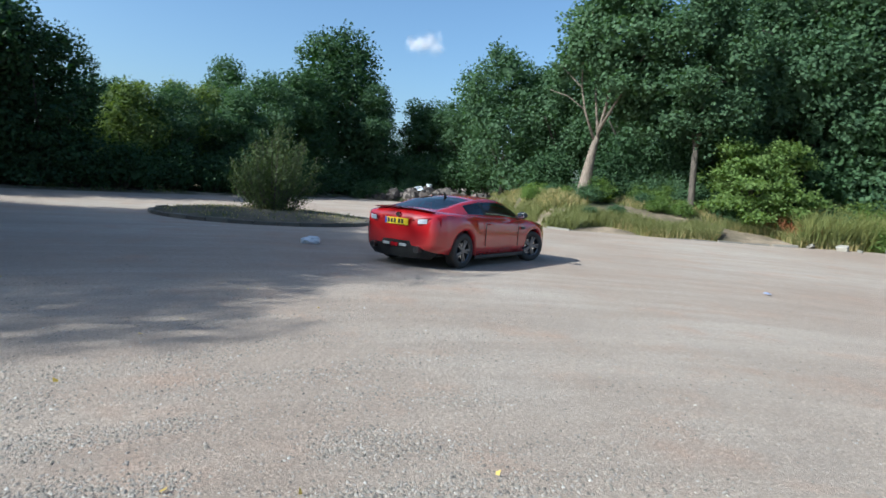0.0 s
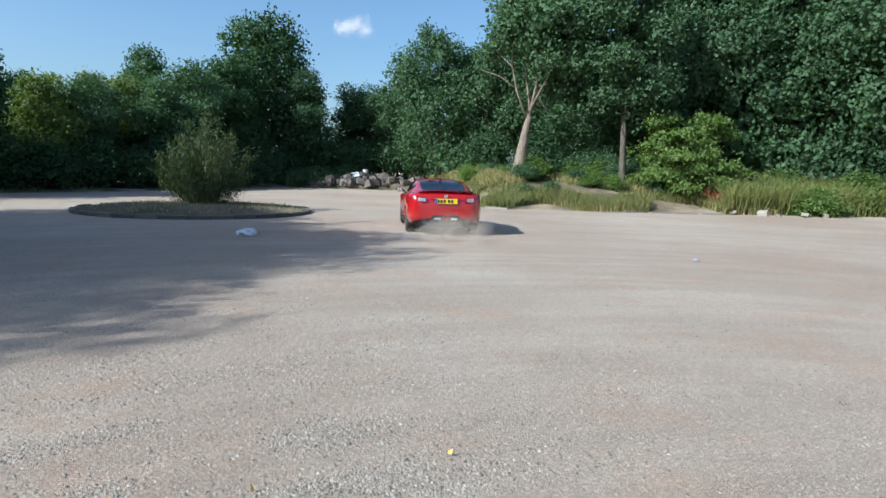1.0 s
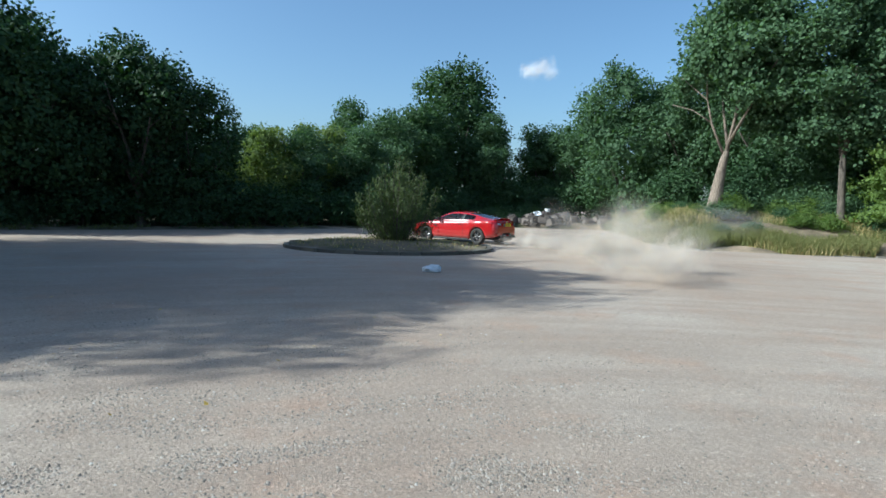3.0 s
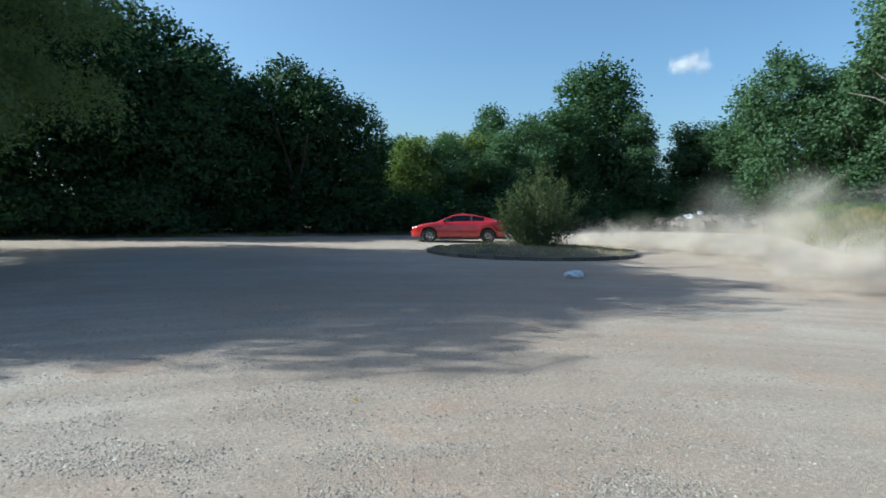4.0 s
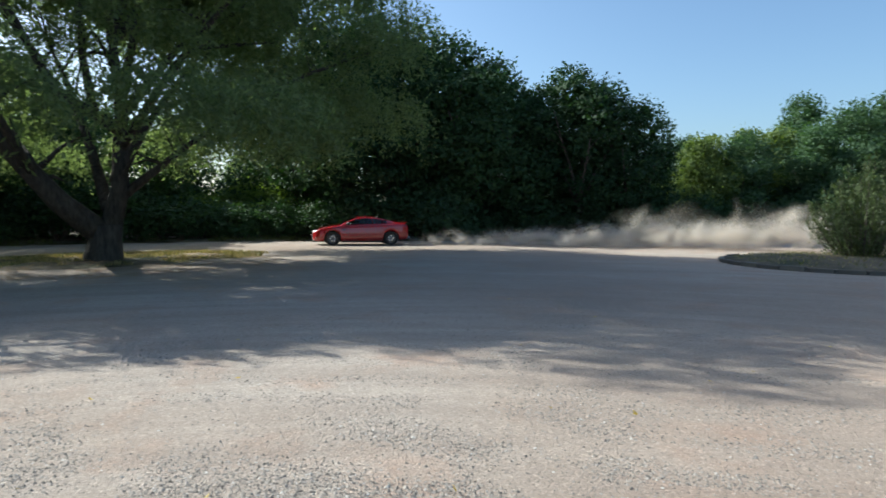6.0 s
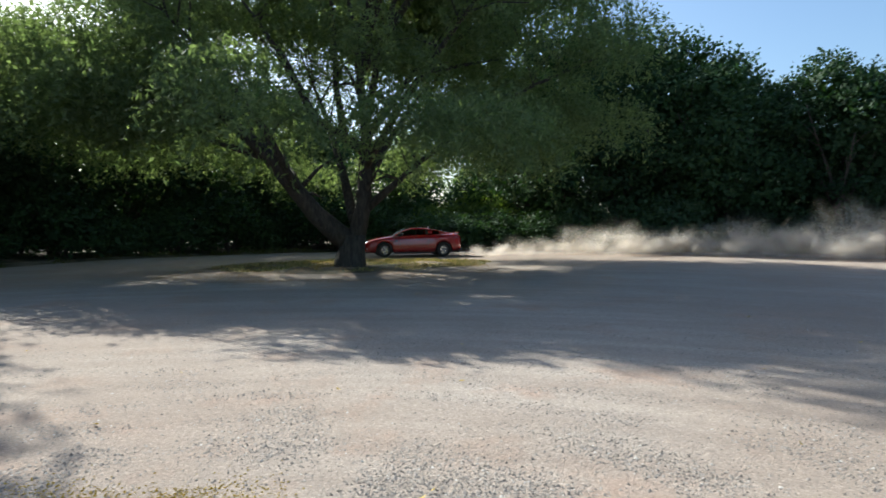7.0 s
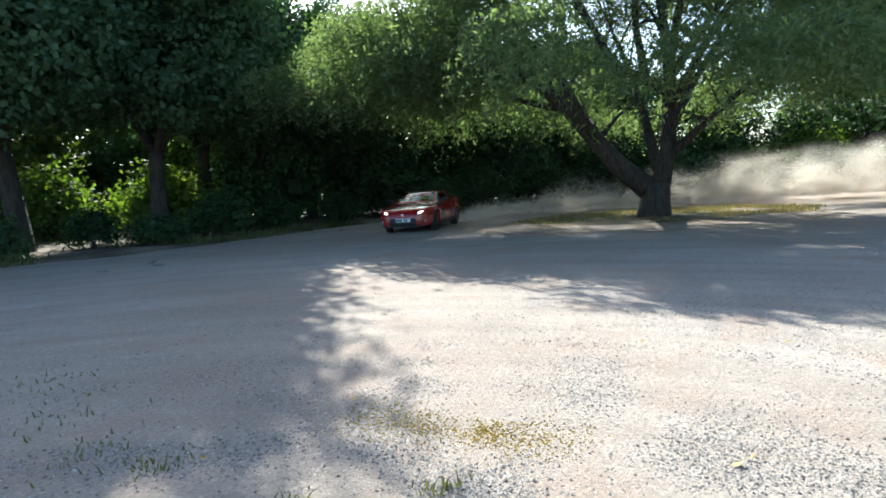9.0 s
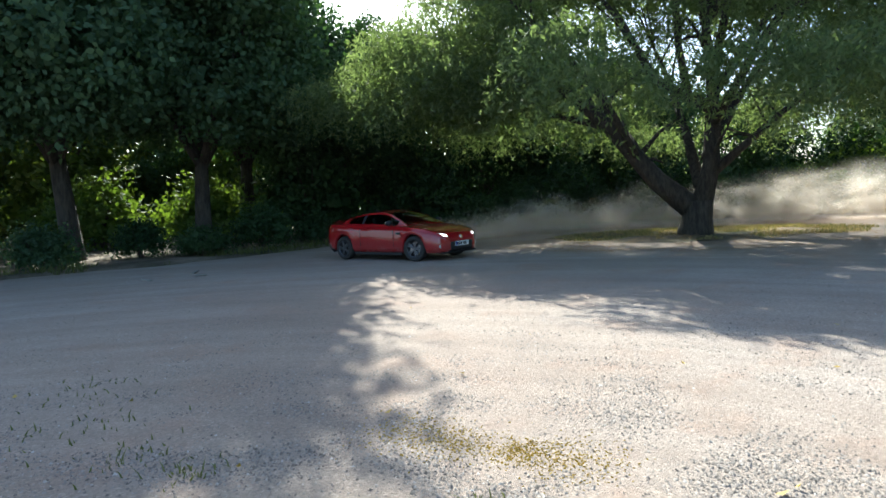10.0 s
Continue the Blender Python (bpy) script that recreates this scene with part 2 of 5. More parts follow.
def flakes_mesh(name, seed, count, spread, lo, hi, material):
    """Loose square wisps, each with its own 0 to 1 coordinates so that it can fade to its rim."""
    rng = np.random.default_rng(seed)
    sub = rng.normal(size=(5, 3)) * spread
    c = sub[rng.integers(0, 5, count)] + rng.normal(size=(count, 3)) * spread * 0.55
    a = unit(rng, count)
    b = np.cross(a, unit(rng, count))
    b /= np.linalg.norm(b, axis=1)[:, None]
    k = rng.uniform(lo, hi, count)[:, None]
    a, b = a * k, b * k
    v = np.stack([c - a - b, c + a - b, c + a + b, c - a + b], 1).reshape(-1, 3)
    me = mesh_of(name, v, np.arange(4 * count).reshape(count, 4), material)
    uv = me.uv_layers.new(name="wisp")
    uv.data.foreach_set("uv", np.tile(np.array([0, 0, 1, 0, 1, 1, 0, 1], float), count))
    return me


def part(name, bm, material, parent=None, label="", smooth=False):
    """Link a bmesh, or a ready mesh, as one object under a thing or a part."""
    if isinstance(bm, bmesh.types.BMesh):
        me = bpy.data.meshes.new(name)
        bmesh.ops.recalc_face_normals(bm, faces=bm.faces)
        bm.to_mesh(me)
        bm.free()
        me.materials.append(material)
        if smooth:
            me.shade_smooth()
    else:
        me = bm
    ob = new(name, me)
    ob.parent = parent
    return tagged(ob, label)


def box(sx, sy, sz, at=(0, 0, 0), bevel=0.0, bm=None, turn=None):
    bm = bm or bmesh.new()
    m = Matrix.Translation(at) @ (turn or Matrix()) @ Matrix.Diagonal((sx, sy, sz, 1))
    vs = bmesh.ops.create_cube(bm, size=1, matrix=m)["verts"]
    if bevel:
        es = {e for v in vs for e in v.link_edges}
        bmesh.ops.bevel(bm, geom=list(es), offset=bevel, segments=2, affect='EDGES', profile=0.6)
    return bm


def tube(points, radii, sides=8, bm=None):
    """A tapered tube along points."""
    bm = bm or bmesh.new()
    rings = []
    for i, (p, r) in enumerate(zip(points, radii)):
        a = points[max(0, i - 1)]
        b = points[min(len(points) - 1, i + 1)]
        q = (Vector(b) - Vector(a)).to_track_quat('Z', 'X')
        ring = []
        for k in range(sides):
            w = math.tau * k / sides
            ring.append(bm.verts.new(Vector(p) + q @ Vector((r * math.cos(w), r * math.sin(w), 0))))
        rings.append(ring)
    for a, b in zip(rings, rings[1:]):
        for k in range(sides):
            bm.faces.new((a[k], a[(k + 1) % sides], b[(k + 1) % sides], b[k]))
    bm.faces.new(rings[-1])
    bm.faces.new(rings[0][::-1])
    return bm


def leaves(rng, centres, normals, length, width, droop=0.0, spread=0.9):
    """Diamond leaves, slightly folded, at the given places."""
    n = len(centres)
    d = rng.normal(size=(n, 3)) * spread + normals * 0.6
    d[:, 2] -= droop
    d /= np.linalg.norm(d, axis=1)[:, None] + 1e-9
    up = normals * 1.2 + rng.normal(size=(n, 3)) * 0.55 + np.array([0, 0, 0.35])
    side = np.cross(d, up)
    side /= np.linalg.norm(side, axis=1)[:, None] + 1e-9
    nor = np.cross(side, d)
    s = (rng.uniform(0.65, 1.25, n) * length)[:, None]
    w = s * width
    v = np.stack([centres - d * s * 0.5, centres + side * w * 0.5 - nor * w * 0.18 - d * s * 0.05,
                  centres + d * s * 0.5 - nor * s * 0.1, centres - side * w * 0.5 - nor * w * 0.18 - d * s * 0.05], 1)
    return v.reshape(-1, 3), np.arange(4 * n).reshape(n, 4)


def unit(rng, n):
    v = rng.normal(size=(n, 3))
    return v / np.linalg.norm(v, axis=1)[:, None]


def crown_mesh(name, seed, lobes, clumps, per, clump_r, length, width, material, droop=0.1, floor=-9.0, shell=0.45):
    """A crown of leaf clumps spread over lobes, rows of x, y, z, rx, ry, rz."""
    rng = np.random.default_rng(seed)
    lobes = np.asarray(lobes, float)
    area = (lobes[:, 3] * lobes[:, 4] + lobes[:, 4] * lobes[:, 5] + lobes[:, 3] * lobes[:, 5])
    pick = rng.choice(len(lobes), clumps, p=area / area.sum())
    u = unit(rng, clumps)
    rad = 1 - shell * rng.random(clumps) ** 1.6 + rng.normal(size=clumps) * 0.06
    c = lobes[pick, :3] + u * lobes[pick, 3:] * rad[:, None]
    keep = c[:, 2] > floor
    c, u = c[keep], u[keep]
    p = np.repeat(c, per, 0) + rng.normal(size=(len(c) * per, 3)) * clump_r * np.array([1, 1, 0.7])
    nrm = np.repeat(u, per, 0)
    v, f = leaves(rng, p, nrm, length, width, droop)
    # larger leaves deep inside keep the crown dark at its heart
    k = max(40, clumps // 4)
    pick = rng.choice(len(lobes), k, p=area / area.sum())
    cu = unit(rng, k)
    inner = lobes[pick, :3] + cu * lobes[pick, 3:] * 0.5
    v2, f2 = leaves(rng, inner, cu, length * 3.2, 0.8)
    return mesh_of(name, np.concatenate([v, v2]), np.concatenate([f, f2 + len(v)]), material)


def ovoid_lobes(seed, count, radius, z0, z1, fat=0.42, skew=0.0):
    """Lobes that fill an uneven egg between heights z0 and z1."""
    rng = np.random.default_rng(seed)
    rows = []
    for i in range(count):
        t = (i + 0.5) / count
        z = z0 + (z1 - z0) * (0.12 + 0.80 * t)
        reach = radius * math.sin(math.pi * min(0.95, 0.18 + 0.74 * t)) ** 0.8
        a = i * 2.4 + rng.uniform(-0.5, 0.5)
        r = reach * rng.uniform(0.35, 0.72)
        k = radius * fat * rng.uniform(0.6, 1.35) * (1.0 - 0.3 * t)
        rows.append((r * math.cos(a) + skew * t, r * math.sin(a), z, k, k, k * rng.uniform(0.7, 1.0)))
    return rows


def limbs(seed, trunk_r, height, fork, reach, count, material_sides=8):
    """A trunk that splits into limbs, with thinner branches on each."""
    rng = random.Random(seed)
    bm = bmesh.new()
    lean = Vector((rng.uniform(-.08, .08), rng.uniform(-.08, .08), 0))
    pts = [Vector((0, 0, -0.3)), Vector((0, 0, 0.15)) + lean * 0.2, lean * fork * 0.6 + Vector((0, 0, fork * 0.6)), lean * fork + Vector((0, 0, fork))]
    tube(pts, [trunk_r * 1.5, trunk_r * 1.12, trunk_r * 0.92, trunk_r * 0.8], 10, bm)
    top = pts[-1]
    for i in range(count):
        a = i * math.tau / count + rng.uniform(-0.5, 0.5)
        out = Vector((math.cos(a), math.sin(a), 0)) * reach * rng.uniform(0.4, 0.85)
        rise = (height - fork) * rng.uniform(0.55, 0.9)
        p1 = top + out * 0.35 + Vector((0, 0, rise * 0.4))
        p2 = top + out * 0.75 + Vector((0, 0, rise * 0.75))
        p3 = top + out + Vector((0, 0, rise))
        tube([top - Vector((0, 0, 0.2)), p1, p2, p3], [trunk_r * 0.55, trunk_r * 0.38, trunk_r * 0.22, 0.03], 6, bm)
        for k in range(3):
            s = p1.lerp(p3, rng.uniform(0.1, 0.8))
            e = s + Vector((rng.uniform(-1, 1), rng.uniform(-1, 1), rng.uniform(0.2, 1))) * reach * 0.35
            tube([s, s.lerp(e, 0.5) + Vector((0, 0, 0.1)), e], [trunk_r * 0.16, trunk_r * 0.1, 0.015], 5, bm)
    return bm


def smooth01(t):
    t = min(1.0, max(0.0, t))
    return t * t * (3 - 2 * t)


# ---- ground ----
EDGE = [(-60, 44), (-45, 35), (-30, 28.6), (-20, 26.3), (-12, 26.0), (-9.2, 26.4), (-7.0, 30), (-4.5, 42), (-2.5, 51), (8, 51), (11, 46), (15, 40),
        (22, 36), (29, 34), (38, 32), (48, 31.5), (58, 31.5), (70, 32), (82, 31.5), (92, 30.0), (99, 28.2), (106, 25.2), (113, 22.2),
        (120, 20.3), (126, 19.4), (140, 19), (160, 22)]


def edge(az):
    """How far the gravel reaches in a direction."""
    return float(np.interp(az, [e[0] for e in EDGE], [e[1] for e in EDGE]))


def verge_height(r, az):
    over = r - edge(az)
    rise = float(np.interp(az, [-60, -32, -24, -12, -8, -4, 2, 9, 20], [0.5, 0.7, 1.15, 1.35, 1.3, 0.8, 0.3, 0.25, 0.12]))
    bump = noise.noise(polar(r, az) * 0.35) * 0.16 + noise.noise(polar(r, az) * 1.1) * 0.05
    return -0.05 + 0.13 * smooth01(over / 0.6) + (rise + bump) * smooth01((over - 0.2) / 5.5)


def build_ground():
    bm = bmesh.new()
    radii = [0, 1, 2, 3, 4, 5, 6, 7, 8, 10, 12, 14, 16, 18, 20, 22, 24, 26, 28, 30, 34, 40, 50, 80, 200, 900, 3500]
    rows = []
    for r in radii[1:]:
        row = []
        for k in range(120):
            p = polar(r, k * 3.0)
            z = (noise.noise(p * 0.25) * 0.03) if 14 < r < 40 else 0
            row.append(bm.verts.new((p.x, p.y, z)))
        rows.append(row)
    mid = bm.verts.new((0, 0, 0))
    for k in range(120):
        bm.faces.new((mid, rows[0][k], rows[0][(k + 1) % 120]))
    for a, b in zip(rows, rows[1:]):
        for k in range(120):
            bm.faces.new((a[k], b[k], b[(k + 1) % 120], a[(k + 1) % 120]))
    ob = part("ground", bm, GRAVEL, None, "dusty grey beige gravel of an open lot", True)
    tagged(ob, category="ground", kind="structure")


def build_verge():
    verts, faces = [], []
    azs = np.arange(-60, 160.1, 1.0)
    steps = [0, 0.3, 0.6, 1.0, 1.6, 2.4, 3.2, 4.2, 5.5, 7.5, 11, 18, 30, 60]
    for az in azs:
        for s in steps:
            r = edge(az) + s
            wob = noise.noise(polar(edge(az), az) * 0.8) * 0.35 if s < 3 else 0
            verts.append(polar(r + wob, az, verge_height(r, az)))
    n = len(steps)
    for i in range(len(azs) - 1):
        for k in range(n - 1):
            a = i * n + k
            faces.append((a, a + n, a + n + 1, a + 1))
    me = mesh_of("verge", [tuple(v) for v in verts], faces, SOIL, True)
    tagged(part("verge", me, SOIL, None, "brown woodland soil with leaf litter round the lot"), category="verge", kind="structure")


def pebbles(seed, count, region, lo, hi, material, label):
    """Loose stones lying on the gravel; region gives places."""
    rng = np.random.default_rng(seed)
    p = region(rng, count)
    count = len(p)
    size = lo + (hi - lo) * rng.random(count) ** 2.6
    a = rng.uniform(0, math.tau, count)[:, None] + np.array([0, 1.5, 3.1, 4.7])[None]
    k = rng.uniform(0.6, 1.25, (count, 4)) * size[:, None]
    z = np.zeros(count)
    rim = np.stack([p[:, :1] + k * np.cos(a), p[:, 1:] + k * np.sin(a), np.repeat(z[:, None], 4, 1) - 0.003], -1)
    top = np.concatenate([p + rng.normal(size=(count, 2)) * size[:, None] * 0.3, (z + size * rng.uniform(0.48, 0.92, count))[:, None]], 1)[:, None]
    v = np.concatenate([rim, top], 1)
    tri = np.array([(0, 1, 4), (1, 2, 4), (2, 3, 4), (3, 0, 4)])
    f = (tri[None] + 5 * np.arange(count)[:, None, None]).reshape(-1, 3)
    me = mesh_of("loose_gravel", v.reshape(-1, 3), f, material)
    tagged(part("loose_gravel", me, material, None, label), category="gravel", kind="stuff")


def near_gravel(rng, n):
    """Places close to the standpoint, thicker along the ridges that tyres pushed up."""
    r = 1 / (1 / 2.3 - rng.random(n) * (1 / 2.3 - 1 / 13.0))
    az = np.radians(rng.uniform(-48, 142, n))
    p = np.stack([-r * np.sin(az), r * np.cos(az)], -1)
    d = np.hypot(p[:, 0] - 2.5, p[:, 1] + 2.5)
    wave = np.array([noise.noise(Vector((x * 0.35, y * 0.35, 5))) for x, y in p])
    patch = np.array([noise.noise(Vector((x * 1.5, y * 1.5, 9))) for x, y in p])
    ridge = 0.5 + 0.5 * np.sin(d * 8.0 + wave * 9.0)
    thick = np.clip((ridge * 0.6 + patch * 0.9 - 0.12) / 0.5, 0, 1)
    # the lot's right side is worn smooth
    worn = np.clip((np.degrees(az) + 24) / 30, 0.22, 1)
    return p[rng.random(n) < (0.1 + 0.9 * thick ** 1.3) * worn]


def pebble_material():
    m = Mat("loose stones", 0.9)
    geo = m.t.nodes.new("ShaderNodeNewGeometry")
    m.color(m.ramp(geo.outputs["Random Per Island"], [(0.0, (0.15, 0.128, 0.106)), (0.5, (0.275, 0.237, 0.198)), (0.96, (0.37, 0.325, 0.28)), (1.0, (0.52, 0.48, 0.43))]))
    return m.m


PEBBLE = pebble_material()


def blades(seed, count, place, lo, hi, width, material, name, label, category="grass", lean=0.35):
    """Grass: bent two-piece blades at places given as x, y, z."""
    rng = np.random.default_rng(seed)
    p = place(rng, count)
    n = len(p)
    h = rng.uniform(lo, hi, n)[:, None]
    a = rng.uniform(0, math.tau, n)
    side = np.stack([np.cos(a), np.sin(a), np.zeros(n)], -1) * width * 0.5
    bend = rng.normal(size=(n, 3)) * lean * h
    bend[:, 2] = 0
    up = np.array([0, 0, 1.0])
    v = np.stack([p - side, p + side, p + side * 0.7 + up * h * 0.55 + bend * 0.3, p - side * 0.7 + up * h * 0.55 + bend * 0.3,
                  p + up * h + bend], 1).reshape(-1, 3)
    i = 5 * np.arange(n)[:, None]
    tri = np.concatenate([i + np.array([0, 1, 2]), i + np.array([0, 2, 3]), i + np.array([3, 2, 4])])
    me = mesh_of(name, v, tri, material)
    return tagged(part(name, me, material, None, label), category=category, kind="stuff")


def bank_places(az0, az1, o0, o1, gap=0.0):
    def place(rng, n):
        az = rng.uniform(az0, az1, n)
        over = o0 + (o1 - o0) * rng.random(n)
        out = []
        for a, o in zip(az, over):
            r = edge(a) + o
            q = polar(r, a)
            if noise.noise(Vector((q.x * 0.45, q.y * 0.45, 3.1))) < gap:
                continue
            out.append((q.x, q.y, verge_height(r, a) - 0.02))
        return np.array(out)
    return place


def build_kerbs():
    """Weathered kerb stones along the foot of the grass bank."""
    kerb = new("kerb")
    tagged(kerb, "row of weathered concrete kerb stones along grass bank", "kerb", kind="structure")
    stone = box(0.96, 0.16, 0.26, (0, 0, 0), 0.025)
    me = bpy.data.meshes.new("kerb_stone")
    stone.to_mesh(me)
    stone.free()
    me.materials.append(CONCRETE)
    rng = random.Random(5)
    a, b = polar(edge(-9.4) - 0.15, -9.4), polar(edge(-30) - 0.15, -30)
    n = int((b - a).length / 1.0)
    for i in range(n):
        az = -9.4 + (-30 + 9.4) * (i + 0.5) / n
        p, q = polar(edge(az - 0.6) - 0.15, az - 0.6), polar(edge(az + 0.6) - 0.15, az + 0.6)
        d = p - q
        s = new("kerb_stone", me)
        s.parent = kerb
        c = (p + q) / 2
        drop = rng.uniform(-0.01, 0.04) + (0.06 if rng.random() < 0.2 else 0)
        s.matrix_basis = pose(c.x, c.y, -0.05 - drop, rng.uniform(-3, 3), rng.uniform(-2, 2), math.degrees(math.atan2(d.y, d.x)) + rng.uniform(-2, 2))


ISLAND = (-5.95, 20.45, 3.45)


def build_island():
    x, y, r = ISLAND
    isl = new("traffic_island")
    isl.matrix_basis = pose(x, y, 0)
    tagged(isl, "round kerbed island with dry soil and thin grass", "traffic island", kind="structure")
    bm = bmesh.new()
    rings = []
    for k in range(8):
        rr = (r - 0.1) * k / 7
        rings.append([bm.verts.new((rr * math.cos(w), rr * math.sin(w), 0.10 + 0.16 * (1 - (k / 7) ** 2) + noise.noise(Vector((rr * math.cos(w), rr * math.sin(w), 1))) * 0.04))
                      for w in (math.tau * j / 40 for j in range(40))] if k else [bm.verts.new((0, 0, 0.26))])
    for j in range(40):
        bm.faces.new((rings[0][0], rings[1][j], rings[1][(j + 1) % 40]))
        for k in range(1, 7):
            bm.faces.new((rings[k][j], rings[k + 1][j], rings[k + 1][(j + 1) % 40], rings[k][(j + 1) % 40]))
    part("soil", bm, ISLAND_SOIL, isl, "dry soil darkened for shade", True)
    n = 34
    seg = math.tau * r / n - 0.015
    km = bpy.data.meshes.new("kerb_stone")
    kb = box(seg, 0.17, 0.3, (0, 0, 0), 0.025)
    kb.to_mesh(km)
    kb.free()
    km.materials.append(SHADE_CONCRETE)
    rng = random.Random(8)
    for i in range(n):
        w = math.tau * i / n
        s = new("kerb_stone", km)
        s.parent = isl
        s.matrix_basis = pose(r * math.cos(w), r * math.sin(w), -0.03 + rng.uniform(-0.03, 0.015), rng.uniform(-3, 3), 0, math.degrees(w) + 90 + rng.uniform(-1.5, 1.5))

    def place(rg, n):
        a, q = rg.uniform(0, math.tau, n), (r - 0.25) * np.sqrt(rg.random(n))
        return np.stack([x + q * np.cos(a), y + q * np.sin(a), 0.1 + 0.16 * (1 - (q / r) ** 2) - 0.01], -1)
    blades(31, 900, place, 0.03, 0.12, 0.02, GRASS, "island_grass", "thin green grass on the island")
    blades(32, 500, place, 0.03, 0.1, 0.02, DRY_GRASS, "island_dry_grass", "thin dry grass on the island")


build_ground()
build_verge()
build_kerbs()
build_island()
pebbles(5, 9000, near_gravel, 0.010, 0.022, PEBBLE, "larger loose stones in the gravel")
pebbles(3, 300000, near_gravel, 0.004, 0.0165, PEBBLE, "loose grey and beige crushed stones")


# ---- trees ----
def tree_model(name, seed, height, radius, base, leaf, bark, label, count=15, clumps=900, per=16, length=0.22, trunk_r=0.22, fork=None, skew=0.0):
    """One tree of a kind: trunk with limbs, and a crown."""
    t = new(name)
    tagged(t, label, "tree", "trees round the lot")
    fork = fork or base + 0.4
    part("trunk", limbs(seed, trunk_r, height * 0.78, fork, radius * 0.8, 5), bark, t, "", True)
    part("crown", crown_mesh("crown", seed, ovoid_lobes(seed, count, radius, base, height, 0.42, skew), clumps, per, 0.27, length, 0.66, leaf, 0.1, -9.0, 0.35), leaf, t)
    return t


def shrub_model(name, seed, height, radius, leaf, label, clumps=340, per=13, length=0.19):
    t = new(name)
    tagged(t, label, "shrub", "shrubs round the lot")
    rng = random.Random(seed)
    bm = bmesh.new()
    for k in range(6):
        a = rng.uniform(0, math.tau)
        e = Vector((math.cos(a) * radius * 0.6, math.sin(a) * radius * 0.6, height * 0.7))
        tube([Vector((0, 0, -0.2)), e * 0.4 + Vector((0, 0, 0.2)), e], [0.06, 0.04, 0.012], 5, bm)
    part("stem", bm, BARK, t)
    rows = []
    for i in range(11):
        a, q = i * 2.4, radius * 0.62 * math.sqrt((i + 0.5) / 11)
        k = radius * rng.uniform(0.38, 0.55)
        z = height * (0.72 - 0.42 * (i / 11)) * rng.uniform(0.75, 1.1)
        rows.append((q * math.cos(a), q * math.sin(a), z, k, k, min(z * 0.98, k * 1.1)))
    part("crown", crown_mesh("crown", seed, rows, clumps, per, 0.27, length, 0.62, leaf, 0.1, 0.05, 0.6), leaf, t)
    return t


def put(model, az, r, scale=1.0, turn=0.0, tall=1.0, first=[]):
    """Stand a model, or a copy of it, on the ground at a direction and distance."""
    z = verge_height(r, az) - 0.05 if r > edge(az) else -0.03
    p = polar(r, az, z)
    m = pose(p.x, p.y, p.z, 0, 0, turn) @ Matrix.Diagonal((scale, scale, scale * tall, 1))
    if model.name in first:
        return copy_thing(model, m @ Matrix.Diagonal((*model.scale, 1)).inverted())
    first.append(model.name)
    model.matrix_basis = m
    return model


rngt = random.Random(11)
dark_a = tree_model("broadleaf_tree", 21, 10.0, 4.0, 0.9, LEAF_DARK, BARK, "tall dark green broadleaf tree at the lot's edge", 15, 1100)
dark_b = tree_model("broadleaf_tree", 22, 10.0, 3.6, 1.6, LEAF_DARK, BARK, "dense dark green broadleaf tree in the wood", 13, 1000)
mid_a = tree_model("broadleaf_tree", 23, 10.0, 4.2, 0.7, LEAF_MID, BARK, "leafy mid green broadleaf tree in the wood", 15, 1100)
mid_b = tree_model("broadleaf_tree", 24, 10.0, 3.4, 1.0, LEAF_MID, BARK, "rounded mid green tree at the lot's edge", 12, 1000)
yel_a = tree_model("broadleaf_tree", 25, 8.0, 3.2, 0.6, LEAF_YELLOW, BARK, "yellow green tree among darker ones", 12, 900)
tall_a = tree_model("tall_tree", 26, 15.0, 5.4, 1.2, LEAF_MID, BARK, "tall leafy green tree behind the grass bank", 18, 2000, 14, 0.23, 0.3)
tall_b = tree_model("tall_tree", 27, 15.0, 4.8, 1.8, LEAF_DARK, BARK, "tall dark green tree behind the grass bank", 16, 1900, 14, 0.23, 0.3)
far_a = tree_model("far_tree", 28, 10.0, 4.2, 0.7, LEAF_MID, BARK, "green tree deep in the wood", 12, 560, 14, 0.29)
far_y = tree_model("far_tree", 29, 8.0, 3.4, 0.6, LEAF_YELLOW, BARK, "yellow green tree deep in the wood", 12, 500, 14, 0.28)
shrub_a = shrub_model("shrub", 41, 3.0, 2.0, LEAF_DARK, "dense dark green shrub under the trees")
shrub_b = shrub_model("shrub", 42, 2.6, 2.1, LEAF_MID, "leafy green shrub at the wood's edge")
# the brighter leaf colour stands in for sunlight on these shrubs
shrub_y = shrub_model("shrub", 43, 2.4, 1.8, LEAF_LIME, "bright green shrub, leaves coloured to look sunlit")

